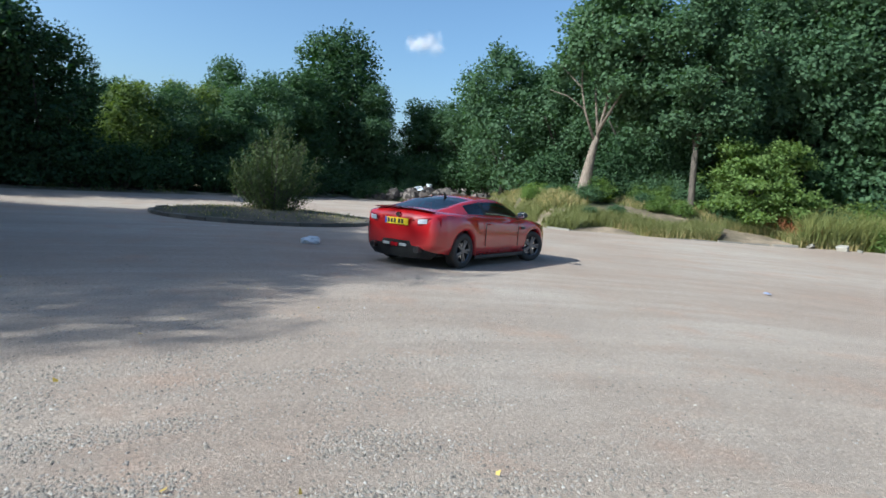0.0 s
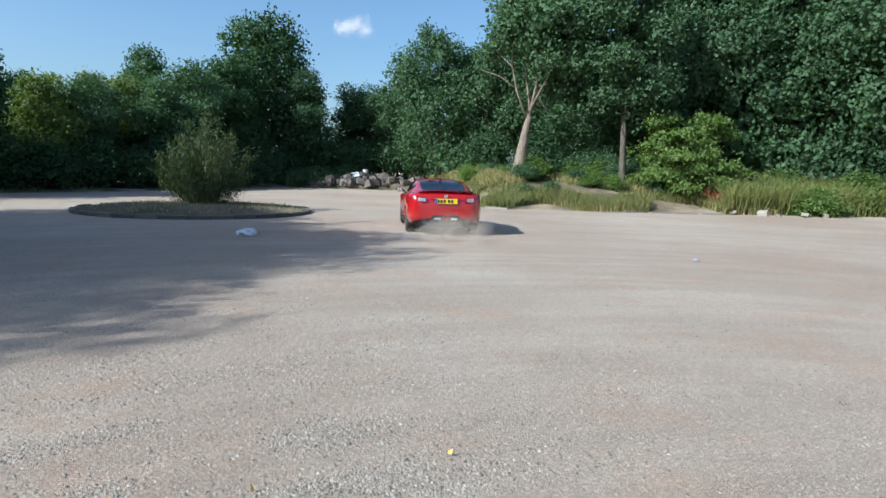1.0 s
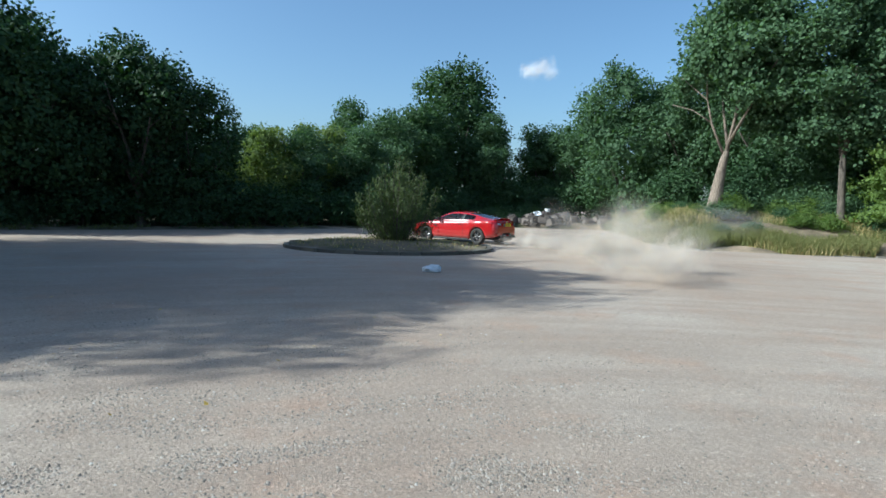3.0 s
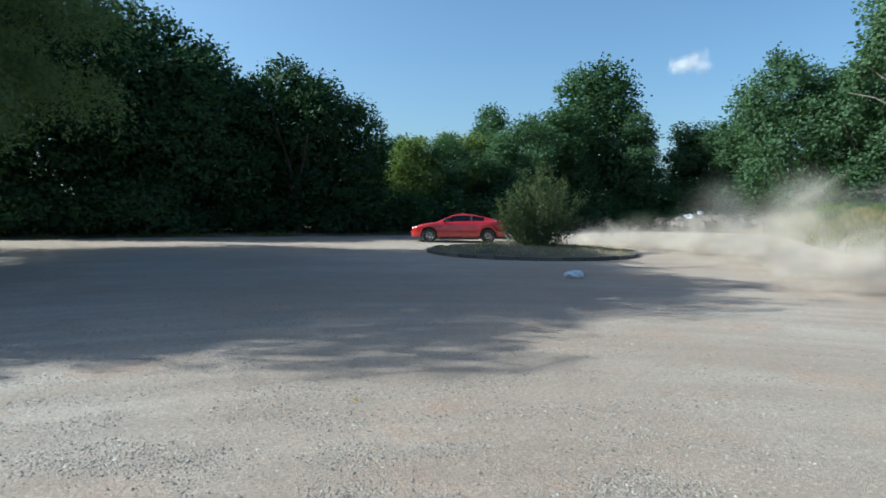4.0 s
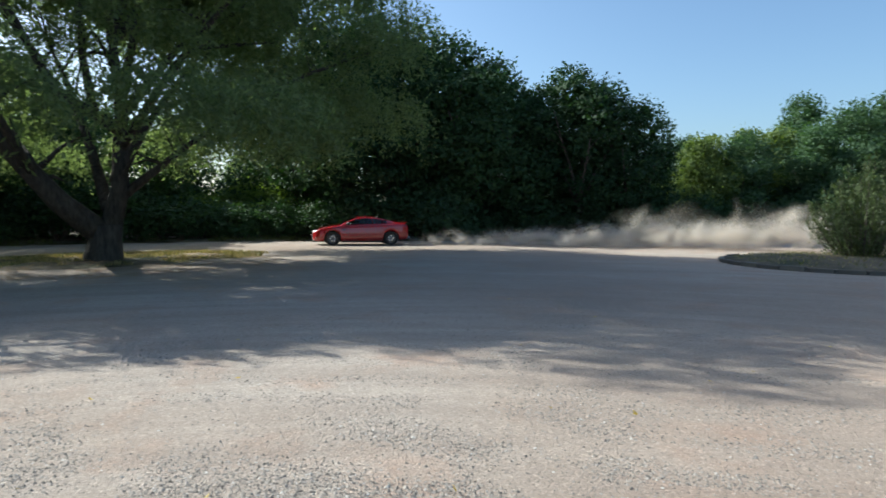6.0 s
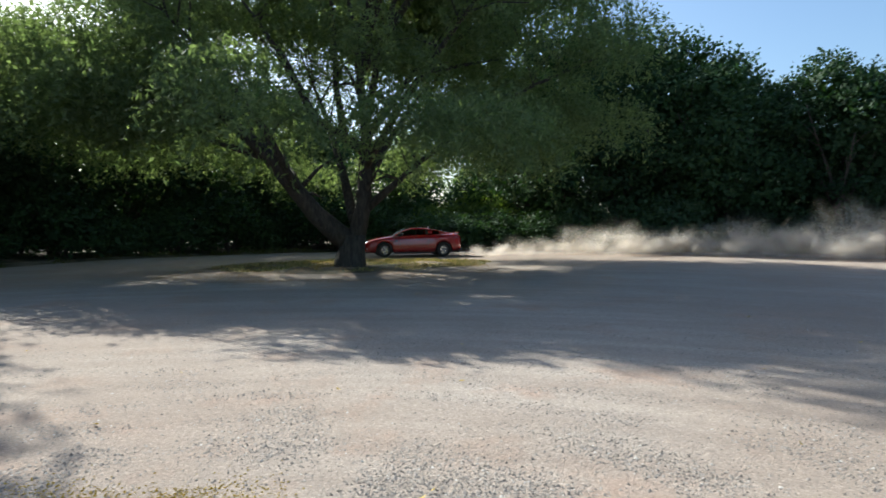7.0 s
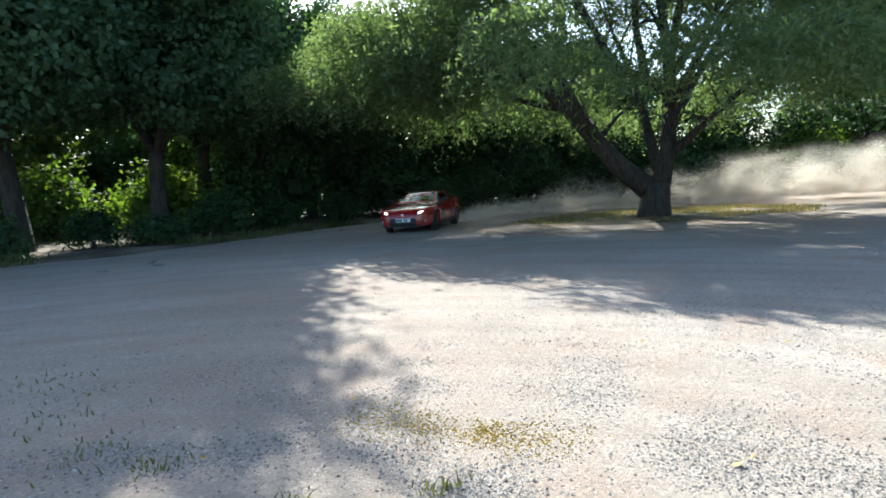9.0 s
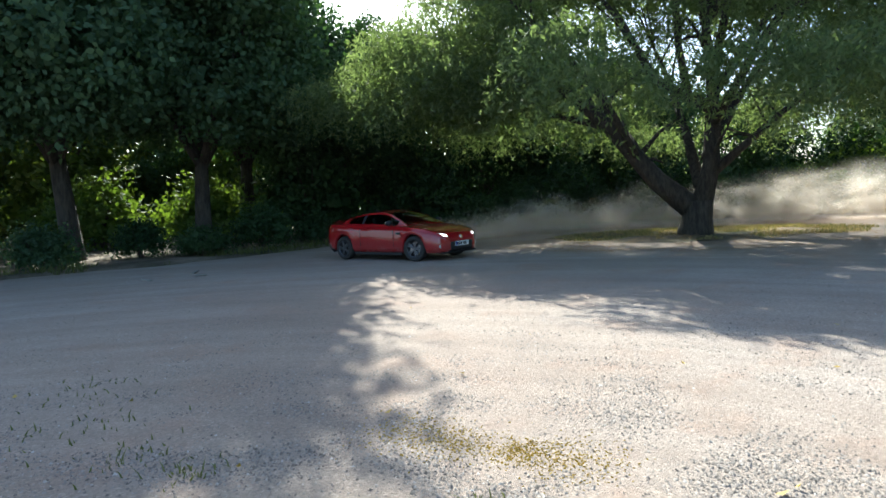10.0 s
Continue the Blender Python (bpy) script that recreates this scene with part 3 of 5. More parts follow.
# the wood, from the far corner ahead round to the left; model, az, r, scale, tall
WOOD = [
    (dark_a, 10.4, 57, 1.42, 1.05), (mid_b, 7.0, 54, 0.92, 1.0), (dark_b, 2.6, 62, 0.92, 1.0), (mid_a, 0.2, 60, 1.0, 0.92), (dark_b, 13.6, 52, 0.98, 1.0),
    (mid_b, -2.0, 57, 0.95, 1.0), (mid_a, -5.0, 46, 1.05, 1.06), (dark_b, -8.0, 47, 0.95, 1.0), (mid_b, -10.5, 44, 0.95, 1.05),
    (mid_a, 17.0, 48, 0.86, 1.0), (mid_b, 20.0, 52, 0.98, 1.0), (yel_a, 23.0, 45, 0.95, 0.92), (yel_a, 27.2, 39, 0.80, 0.95), (mid_a, 24.5, 41, 0.66, 0.95),
    (mid_a, 29.5, 44, 0.72, 0.9), (mid_b, 19.0, 43, 0.72, 0.9),
    (dark_a, 33.2, 35, 0.80, 0.98), (dark_b, 37.5, 34, 0.92, 1.0), (dark_a, 41.5, 37, 0.92, 1.0), (dark_a, 46.0, 35, 1.02, 1.02), (dark_b, 50.0, 36, 1.12, 1.05),
    (dark_a, 54.5, 35.5, 1.10, 1.05), (dark_b, 59.0, 36, 1.25, 1.0), (dark_a, 63.0, 38, 1.1, 1.0), (mid_b, 68.0, 42, 0.58, 0.9), (mid_b, 73.5, 40, 0.80, 0.9), (mid_a, 79, 39, 0.8, 0.9),
    (mid_a, 85, 37, 0.95, 1.0), (mid_b, 91, 36, 1.0, 1.0), (dark_a, 97, 34, 1.05, 1.0), (mid_b, 102.5, 33, 1.02, 1.0), (mid_b, 107.5, 33, 1.0, 1.0),
    (mid_a, 113, 34, 0.8, 1.0), (far_y, 116.6, 39, 0.85, 1.0), (far_y, 120, 37, 0.9, 1.0), (far_y, 123.5, 39, 0.95, 1.0), (far_a, 127, 37, 0.8, 1.0), (far_y, 130.2, 39, 0.95, 1.0), (far_y, 133, 34, 1.3, 1.0), (far_a, 141, 33, 1.2, 1.0),
    # deeper in the wood
    (far_a, 66, 52, 0.66, 0.9), (far_a, 74, 52, 0.75, 0.9), (far_a, 82, 50, 1.0, 0.9), (far_y, 90, 48, 1.2, 1.0), (far_a, 97, 48, 1.05, 1.0), (far_a, 138, 44, 1.2, 1.0), (far_a, 146, 42, 1.2, 1.0),
    # behind the grass bank
    (tall_a, -17.0, 40, 0.7, 0.95), (mid_a, -23.2, 36.5, 0.95, 1.12), (tall_a, -27.2, 38.5, 1.02, 1.05), (tall_a, -29.5, 37, 0.95, 1.1), (tall_b, -34.0, 38, 1.0, 1.1),
    (tall_a, -38.5, 38, 1.0, 1.1), (tall_b, -43.5, 40, 1.0, 1.1), (dark_b, -13.5, 44, 1.05, 1.0), (far_a, -28, 47, 1.3, 1.0), (far_a, -33, 46, 1.3, 1.0), (far_a, -38, 48, 1.4, 1.0), (far_a, -43, 49, 1.4, 1.0), (far_a, -23, 48, 1.1, 1.0)]
for model, az, r, s, tall in WOOD:
    put(model, az, r, s, rngt.uniform(0, 360), tall)

# shrubs along the wood's edge
az = 12.0
while az < 146:
    r = edge(az) + rngt.uniform(1.3, 2.6)
    if not 112 < az < 120 or r > 23:
        k = 0.55 if az > 104 else 1.0
        put(rngt.choice([shrub_a, shrub_a, shrub_b]), az, r, k * rngt.uniform(0.75, 1.2), rngt.uniform(0, 360), rngt.uniform(0.7, 1.05))
    az += math.degrees(2.2 / r) * rngt.uniform(0.8, 1.25)
az = 14.0
while az < 146:
    r = edge(az) + rngt.uniform(5.0, 8.0)
    if az < 117:
        put(rngt.choice([shrub_a, shrub_b]), az, r, rngt.uniform(1.1, 1.6), rngt.uniform(0, 360), rngt.uniform(0.9, 1.2))
    else:
        put(shrub_y, az, r + 2.0, rngt.uniform(0.8, 1.3), rngt.uniform(0, 360))
    az += math.degrees(4.6 / r) * rngt.uniform(0.8, 1.25)
for az, r, s in ((7.7, 48.6, 0.55), (6.7, 48.8, 0.6), (5.7, 49.0, 0.55), (4.8, 49.2, 0.5), (-22, 34.5, 1.1), (-24.2, 34, 1.2), (-26.5, 34.5, 1.2), (-29, 34, 1.2), (-3.5, 53, 1.2), (-0.8, 55, 1.3), (2.0, 56, 1.3), (5.0, 55, 1.4), (8.0, 54.5, 1.3), (10.5, 51, 1.2), (4.0, 52.5, 0.7), (6.3, 52, 0.75), (8.6, 51.8, 0.8), (7.4, 53, 1.0),
                 (-7, 44, 1.2), (-9.5, 38, 0.9), (-14.2, 33.5, 0.8), (-15.8, 35, 1.1), (-17.5, 34, 0.8), (-19.5, 34.5, 0.9), (-36, 36.5, 1.1), (-41, 37.5, 1.3), (-31.5, 36.5, 1.5), (-33.4, 37, 1.6), (-35.2, 38, 1.6), (-38.5, 38, 1.5), (-44, 39, 1.5)):
    put(rngt.choice([shrub_b, shrub_a]), az, r, s, rngt.uniform(0, 360))
for k in range(20):
    az = 98 + 2.6 * k
    put(rngt.choice([shrub_b, shrub_y, shrub_y]), az, 39.5 + rngt.uniform(-1, 1), rngt.uniform(1.1, 1.6), rngt.uniform(0, 360))
for k in range(26):
    az = rngt.uniform(-31, -7)
    put(rngt.choice([shrub_b, shrub_y, shrub_b]), az, edge(az) + rngt.uniform(2.2, 8.0), rngt.uniform(0.22, 0.42), rngt.uniform(0, 360), 0.8)
for model, az, r, s in ((shrub_b, -13.7, 32.4, 0.6), (shrub_b, -14.9, 32.8, 0.68), (shrub_b, -16.2, 33.0, 0.66), (shrub_y, -17.3, 32.0, 0.42), (shrub_b, -18.4, 32.8, 0.58),
                        (shrub_y, -19.4, 32.0, 0.45), (shrub_b, -20.4, 33.0, 0.6), (shrub_b, -22.6, 32.2, 0.5), (shrub_y, -10.9, 31.6, 0.26), (shrub_b, -9.9, 33.4, 0.34), (shrub_y, -8.9, 35.5, 0.34),
                        (shrub_b, -30.2, 31.4, 0.5), (shrub_b, -31.8, 32.2, 0.6)):
    put(model, az, r, s, rngt.uniform(0, 360), 0.85)
for az, r, s, tall in ((65.5, 36.5, 1.1, 1.0), (68.0, 37.5, 1.25, 1.0), (70.5, 37.0, 1.1, 0.9), (-13.8, 31.0, 0.5, 0.9), (-36.5, 31.5, 0.7, 0.8), (-33.5, 33.5, 0.8, 0.8), (-39.5, 34.5, 0.9, 0.8), (-43.5, 36, 0.9, 0.9)):
    put(shrub_y, az, r, s, rngt.uniform(0, 360), tall)


# low undergrowth that closes the wood's foot
rngu = random.Random(17)
for k in range(26):
    az = 13.0 + 2.1 * k
    put(shrub_a, az, edge(az) + rngu.uniform(3.0, 4.2), rngu.uniform(0.7, 0.95), rngu.uniform(0, 360), 0.8)


# ---- the willow on its patch of grass ----
def hanging_crown(name, seed, lobes, strands, per, length, width, material, drop, floor):
    """Leaves strung along drooping twigs that start on the lobes."""
    rng = np.random.default_rng(seed)
    lobes = np.asarray(lobes, float)
    area = lobes[:, 3] * lobes[:, 5]
    pick = rng.choice(len(lobes), strands, p=area / area.sum())
    u = unit(rng, strands)
    u[:, 2] = np.abs(u[:, 2]) * 0.8 - 0.15
    c = lobes[pick, :3] + u * lobes[pick, 3:] * rng.uniform(0.55, 1.05, strands)[:, None]
    run = rng.uniform(0.3, 1.0, strands) * drop
    out = u * np.array([1, 1, 0.0]) * 0.5 + rng.normal(size=(strands, 3)) * 0.25
    t = rng.random((strands, per))
    p = c[:, None] + out[:, None] * t[..., None] + np.stack([0 * t, 0 * t, -t ** 1.5 * run[:, None]], -1)
    p = (p + rng.normal(size=p.shape) * 0.07).reshape(-1, 3)
    nrm = np.repeat(u, per, 0)
    keep = p[:, 2] > floor
    v, f = leaves(rng, p[keep], nrm[keep], length, width, 0.7, 0.8)
    return mesh_of(name, v, f, material)


def build_willow():
    w = new("willow_tree")
    w.matrix_basis = pose(-19.9, 4.0, 0.12, 0, 0, 78.6)
    tagged(w, "large spreading willow with a low forked dark trunk", "tree")
    V = Vector
    bm = tube([V((-0.05, 0, -0.4)), V((-0.05, 0, 0.05)), V((0, 0, 0.45)), V((0.0, 0, 0.95))], [0.62, 0.52, 0.44, 0.46], 14)
    runs = [
        ([(-0.1, 0, 0.7), (-1.1, -0.3, 1.6), (-2.5, -0.6, 3.4), (-4.0, -1.0, 4.8), (-5.6, -1.2, 6.0)], 0.38),
        ([(0.12, 0, 0.7), (0.42, 0.1, 2.0), (0.5, 0.2, 4.3), (0.3, 0.3, 6.5), (-0.1, 0.4, 9.2)], 0.33),
        ([(0.5, 0.1, 1.8), (1.3, -0.2, 2.5), (2.1, -0.6, 3.2), (3.4, -1.4, 4.2), (4.8, -2.0, 4.9)], 0.15),
        ([(0.5, 0.2, 4.1), (1.0, 0.5, 4.8), (2.1, 0.9, 6.4), (4.0, 1.4, 6.9), (5.8, 1.6, 7.3)], 0.17),
        ([(0.46, 0.2, 3.7), (-1.1, -0.5, 4.6), (-1.9, -1.0, 6.2), (-3.4, -1.4, 8.3)], 0.2),
        ([(-0.2, -0.1, 4.2), (-0.4, -0.6, 5.4), (-0.55, -1.0, 8.4), (-0.4, -1.2, 10.0)], 0.15),
        ([(0.5, 0.2, 4.6), (0.9, -0.5, 6.5), (1.6, -1.2, 9.0), (2.0, -1.4, 10.2)], 0.15),
        ([(0.1, 0.2, 1.4), (-0.3, 1.8, 3.2), (-1.0, 3.6, 5.6), (-1.6, 5.0, 7.2)], 0.2),
        ([(0.3, 0, 2.2), (1.2, 1.6, 4.0), (2.6, 3.4, 6.2), (3.6, 4.6, 7.2)], 0.17),
        ([(-1.6, -0.4, 2.2), (-2.4, -2.0, 4.0), (-3.6, -3.4, 5.6), (-4.4, -4.6, 6.4)], 0.14),
        ([(-2.4, -0.6, 3.3), (-4.2, -0.2, 3.9), (-6.2, 0.2, 5.2), (-6.6, 0.2, 6.4)], 0.12),
        ([(2.1, 0.9, 6.4), (4.2, 0.6, 8.0), (6.6, 0.4, 9.4), (7.8, 0.3, 9.8)], 0.09),
        ([(3.4, -1.4, 4.2), (5.6, -1.2, 5.6), (7.8, -0.8, 6.6), (8.6, -0.6, 6.8)], 0.08),
        ([(-4.0, -1.0, 4.8), (-6.4, -0.6, 7.0), (-8.0, -0.4, 8.0), (-8.8, -0.2, 8.2)], 0.1),
        ([(0.5, 0.1, 3.2), (1.6, -2.0, 5.0), (3.0, -4.0, 6.8), (3.6, -4.6, 7.6)], 0.14),
        ([(0.3, 0.3, 6.2), (2.4, 1.6, 9.6), (5.2, 3.6, 12.4), (7.4, 5.2, 14.2)], 0.17),
        ([(0.3, 0.3, 6.4), (1.2, 2.6, 9.8), (2.6, 5.0, 12.8), (3.6, 6.6, 14.8)], 0.16),
        ([(0.2, 0.3, 7.0), (1.2, 1.0, 10.5), (3.0, 1.8, 13.4), (4.2, 2.2, 15.2)], 0.14)]
    rng = random.Random(4)
    for pts, r in runs:
        pts = [V(p) for p in pts]
        n = len(pts)
        tube(pts, [max(0.02, r * (1 - 0.85 * i / (n - 1))) for i in range(n)], 8, bm)
        for k in range(7):
            i = rng.randrange(1, n - 1)
            s = pts[i].lerp(pts[i + 1], rng.random())
            e = s + V((rng.uniform(-1.5, 1.5), rng.uniform(-1.5, 1.5), rng.uniform(-0.2, 1.7)))
            tube([s, s.lerp(e, 0.5) + V((0, 0, 0.15)), e], [r * 0.25, r * 0.15, 0.012], 5, bm)
    part("trunk", bm, BARK_WILLOW, w, "dark furrowed trunk with low forks", True)
    lobes = []
    rg = np.random.default_rng(77)
    for i in range(52):
        a = i * 2.399 + rg.uniform(-0.3, 0.3)
        t = (i + 0.5) / 52
        z = 3.9 + 8.4 * t
        reach = 8.0 * math.sqrt(max(0.05, 1 - (t * 0.97) ** 2.2)) * rg.uniform(0.55, 1.0)
        k = rg.uniform(0.9, 1.5)
        lobes.append((reach * math.cos(a), reach * math.sin(a), z, k * 1.1, k * 1.1, k * 0.75))
    for i in range(22):
        a = i * math.tau / 22 + rg.uniform(-0.2, 0.2)
        reach = rg.uniform(4.6, 8.0)
        k = rg.uniform(0.9, 1.4)
        lobes.append((reach * math.cos(a), reach * math.sin(a), rg.uniform(3.4, 5.2), k * 1.2, k * 1.2, k * 0.7))
    for i in range(18):
        far = rg.uniform(5.0, 8.6) * (1 if i % 3 else -1)
        k = rg.uniform(0.9, 1.5)
        lobes.append((far, rg.uniform(-3.5, 3.5), rg.uniform(4.4, 12.5 - 0.35 * abs(far)), k * 1.2, k * 1.2, k * 0.8))
    for i in range(15):
        k = rg.uniform(1.0, 1.5)
        lobes.append((rg.uniform(3.0, 8.2), rg.uniform(3.0, 8.5), rg.uniform(5.0, 11.5), k * 1.2, k * 1.2, k * 0.8))
    # the high crown is closed and leans north, over the lot's far side
    # mostly out of view, added to cast the broad shade on the gravel
    top = []
    while len(top) < 190:
        px, py, z = rg.uniform(-31, -8), rg.uniform(-7, 15), rg.uniform(8.8, 16.5)
        reach = 10.5 * math.sqrt(max(0.0, 1 - ((z - 8.0) / 9.5) ** 2))
        if z < 10.2 and px > -24.5 or math.hypot(px + 20.2, py - 5.6) > reach * 1.06 or math.degrees(math.atan2(-px, py)) < 57.5:
            continue
        # keep only lobes whose shade lands inside the wanted outline
        sx, sy = px + z * SHADE.x, py + z * SHADE.y
        if sx > np.interp(sy, [-4, -1.7, 2, 4.7, 7, 8.8, 11, 13.4, 16], [-10, -8.8, -6.8, -5.5, -4.4, -3.3, -1.7, 0.5, -3.0]) - 0.7 or sy > 22.6 + 0.33 * sx:
            continue
        p = w.matrix_basis.inverted() @ V((px, py, z))
        k = rg.uniform(0.9, 1.4)
        top.append((p.x, p.y, p.z, k * 1.2, k * 1.2, k * 0.7))
    # the low arm that hangs far out over the lot's near side
    arm = 0
    while arm < 30:
        px, py, z = rg.uniform(-22.5, -16.0), rg.uniform(-7.6, -1.5), rg.uniform(4.4, 6.8)
        sx, sy = px + z * SHADE.x, py + z * SHADE.y
        if sx < np.interp(sy, [-4, -1.7, 2, 4.7], [-10, -8.6, -6.3, -4.9]) - 1.3:
            p = w.matrix_basis.inverted() @ V((px, py, z))
            k = rg.uniform(0.9, 1.4)
            lobes.append((p.x, p.y, p.z, k * 1.2, k * 1.2, k * 0.8))
            arm += 1
    part("upper_crown", hanging_crown("upper_crown", 8, top, 8600, 13, 0.26, 0.42, LEAF_WILLOW, 0.9, 1.9), LEAF_WILLOW, w, "dense grey green upper leaves, mostly unseen, placed to cast shade")
    part("crown", hanging_crown("crown", 7, lobes, 19500, 15, 0.165, 0.3, LEAF_WILLOW, 1.6, 1.9), LEAF_WILLOW, w, "grey green hanging leaves")

    bm = bmesh.new()
    rings = []
    for k in range(7):
        q = k / 6
        ring = []
        for j in range(36):
            a = math.tau * j / 36
            rr = q * (1 + 0.3 * noise.noise(V((math.cos(a) * 2, math.sin(a) * 2, 0))))
            ring.append(bm.verts.new((-20.6 + 3.3 * rr * math.cos(a), 4.4 + 5.0 * rr * math.sin(a), -0.03 + 0.09 * (1 - q ** 3))))
        rings.append(ring)
    for a, b in zip(rings[1:], rings[2:]):
        for j in range(36):
            bm.faces.new((a[j], b[j], b[(j + 1) % 36], a[(j + 1) % 36]))
    bm.faces.new(rings[1])
    for v in rings[0]:
        bm.verts.remove(v)
    tagged(part("grass_mound", bm, SOIL, None, "low earth mound under the willow", True), category="mound", kind="structure")

    def place(rg2, n):
        a, q = rg2.uniform(0, math.tau, n), np.sqrt(rg2.random(n)) * 0.97
        p = np.stack([-20.9 + 3.0 * q * np.cos(a), 4.5 + 5.0 * q * np.sin(a), 0.05 * (1 - q ** 3) - 0.01], -1)
        keep = [noise.noise(V((x * 0.8, y * 0.8, 2.0))) + (-0.12 * (x + 20.4)) > -0.05 for x, y, z in p]
        return p[np.array(keep)]
    rl = np.random.default_rng(53)
    a, q = rl.uniform(0, math.tau, 9000), np.sqrt(rl.random(9000))
    lx, ly = -18.9 + 3.9 * q * np.cos(a), 3.3 + 5.2 * q * np.sin(a)
    keep = np.array([noise.noise(V((x * 0.7, y * 0.7, 6.0))) > -0.12 for x, y in zip(lx, ly)])
    hump = 0.09 * np.clip(1 - np.hypot((lx + 20.6) / 3.3, (ly - 4.4) / 5.0) ** 3, 0, 1)
    at = np.stack([lx, ly, hump + 0.012], -1)[keep]
    v, f = leaves(rl, at, np.tile(np.array([0, 0, 1.0]), (len(at), 1)), 0.075, 0.55, 0.0, 1.0)
    v[:, 2] = np.repeat(at[:, 2], 4) + rl.uniform(0, 0.01, len(v))
    tagged(part("leaf_litter", mesh_of("leaf_litter", v, f, LITTER), LITTER, None, "dry tan leaf litter scattered under the willow"), category="leaves", kind="stuff")
    blades(51, 9000, place, 0.03, 0.12, 0.02, DRY_GRASS, "mound_dry_grass", "short dry grass under the willow")
    blades(52, 6000, place, 0.03, 0.13, 0.02, GRASS, "mound_grass", "short green grass under the willow")


def build_sycamore():
    """The tree with a pale bare trunk on the bank."""
    s = new("sycamore_tree")
    p = polar(31, -12.3)
    s.matrix_basis = pose(p.x, p.y, verge_height(31, -12.3) - 0.05, 0, 0, -12)
    tagged(s, "tall tree with pale peeling trunk on the grass bank", "tree")
    V = Vector
    bm = tube([V((0, 0, -0.3)), V((0, 0, 0.1)), V((0.14, 0, 1.4)), V((0.3, 0, 2.5)), V((0.42, 0, 3.0))], [0.48, 0.36, 0.25, 0.17, 0.12], 12)
    for pts, r in (([(0.36, 0, 2.7), (-0.25, -0.1, 4.2), (-0.5, -0.2, 5.3), (-1.6, -0.3, 6.3)], 0.085), ([(0.4, 0, 2.9), (0.72, 0.1, 4.6), (0.9, 0.2, 6.6), (0.9, 0.2, 9)], 0.11),
                   ([(0.5, 0, 3.4), (1.3, -0.4, 5.0), (2.2, -0.8, 6.8)], 0.1), ([(-0.5, -0.2, 5.3), (-0.6, -0.2, 7.2), (-0.3, -0.3, 8.8)], 0.06),
                   ([(0.45, 0, 3.2), (0.2, 0.9, 5.0), (0.1, 1.6, 7.4)], 0.1), ([(0.8, 0.1, 5.2), (1.8, 0.4, 7.2), (2.2, 0.5, 8.6)], 0.07),
                   ([(-0.3, -0.1, 4.3), (-1.1, 0.1, 4.9), (-2.0, 0.2, 5.2)], 0.05)):
        tube([V(q) for q in pts], [max(0.015, 0.8 * r * (1 - 0.78 * i / (len(pts) - 1))) for i in range(len(pts))], 7, bm)
    part("trunk", bm, BARK_PALE, s, "pale trunk with stripped bark", True)
    lobes = [(0.9, 0, 9.6, 1.6, 1.6, 1.1), (-0.4, 0.2, 8.5, 1.3, 1.5, 1.0), (2.2, -0.2, 8.6, 1.3, 1.5, 1.1), (0.8, -0.8, 7.4, 1.7, 1.5, 1.0), (-0.8, -0.2, 7.0, 0.9, 1.1, 0.7),
             (2.4, 0.3, 7.0, 1.3, 1.4, 0.9), (1.4, 1.0, 6.0, 1.6, 1.3, 0.9), (2.5, -0.4, 5.6, 1.1, 1.1, 0.8), (-1.5, 0.1, 6.1, 0.5, 0.6, 0.35), (1.0, 0.6, 10.6, 1.1, 1.1, 0.8),
             (2.3, 0.6, 4.4, 0.9, 0.9, 0.6), (1.3, 0.9, 4.7, 0.9, 0.9, 0.6), (2.9, 0.2, 3.5, 0.6, 0.7, 0.5), (1.3, -0.9, 5.5, 1.0, 0.8, 0.7), (0.5, -0.7, 6.4, 0.9, 0.7, 0.6)]
    part("crown", crown_mesh("crown", 61, lobes, 1500, 13, 0.26, 0.21, 0.7, LEAF_MID, 0.15, 3.4, 0.7), LEAF_MID, s)


def build_island_bush():
    b = new("island_bush")
    b.matrix_basis = pose(-5.85, 20.9, 0.2)
    tagged(b, "upright olive green bush growing on the island", "bush")
    rng = random.Random(9)
    bm = bmesh.new()
    tips = []
    for k in range(84):
        a, q = rng.uniform(0, math.tau), math.sqrt(rng.random())
        base = Vector((math.cos(a) * q * 0.55, math.sin(a) * q * 0.55, -0.1))
        h = (2.65 - 0.85 * q ** 2) * rng.uniform(0.5, 1.16)
        tip = Vector((math.cos(a) * q * 1.5, math.sin(a) * q * 1.5, h))
        midp = base.lerp(tip, 0.5) + Vector((math.cos(a), math.sin(a), 0)) * 0.12 * q
        tube([base, midp, tip], [0.016, 0.011, 0.004], 4, bm)
        tips.append((base, midp, tip))
    part("stem", bm, BARK, b)
    rg = np.random.default_rng(10)
    pts, nrm = [], []
    for base, midp, tip in tips:
        for k in range(210):
            t = rg.random() ** 0.75
            c = base.lerp(midp, t * 2) if t < 0.5 else midp.lerp(tip, t * 2 - 1)
            pts.append(np.array(c) + rg.normal(size=3) * np.array([0.15, 0.15, 0.1]) * (1.25 - 0.85 * t))
            d = np.array(tip - base)
            nrm.append(d / np.linalg.norm(d))
    pts, nrm = np.array(pts), np.array(nrm)
    keep = pts[:, 2] > 0.02
    v, f = leaves(rg, pts[keep], nrm[keep] * 1.9, 0.105, 0.28, -0.5, 0.6)
    part("crown", mesh_of("crown", v, f, LEAF_BUSH), LEAF_BUSH, b)


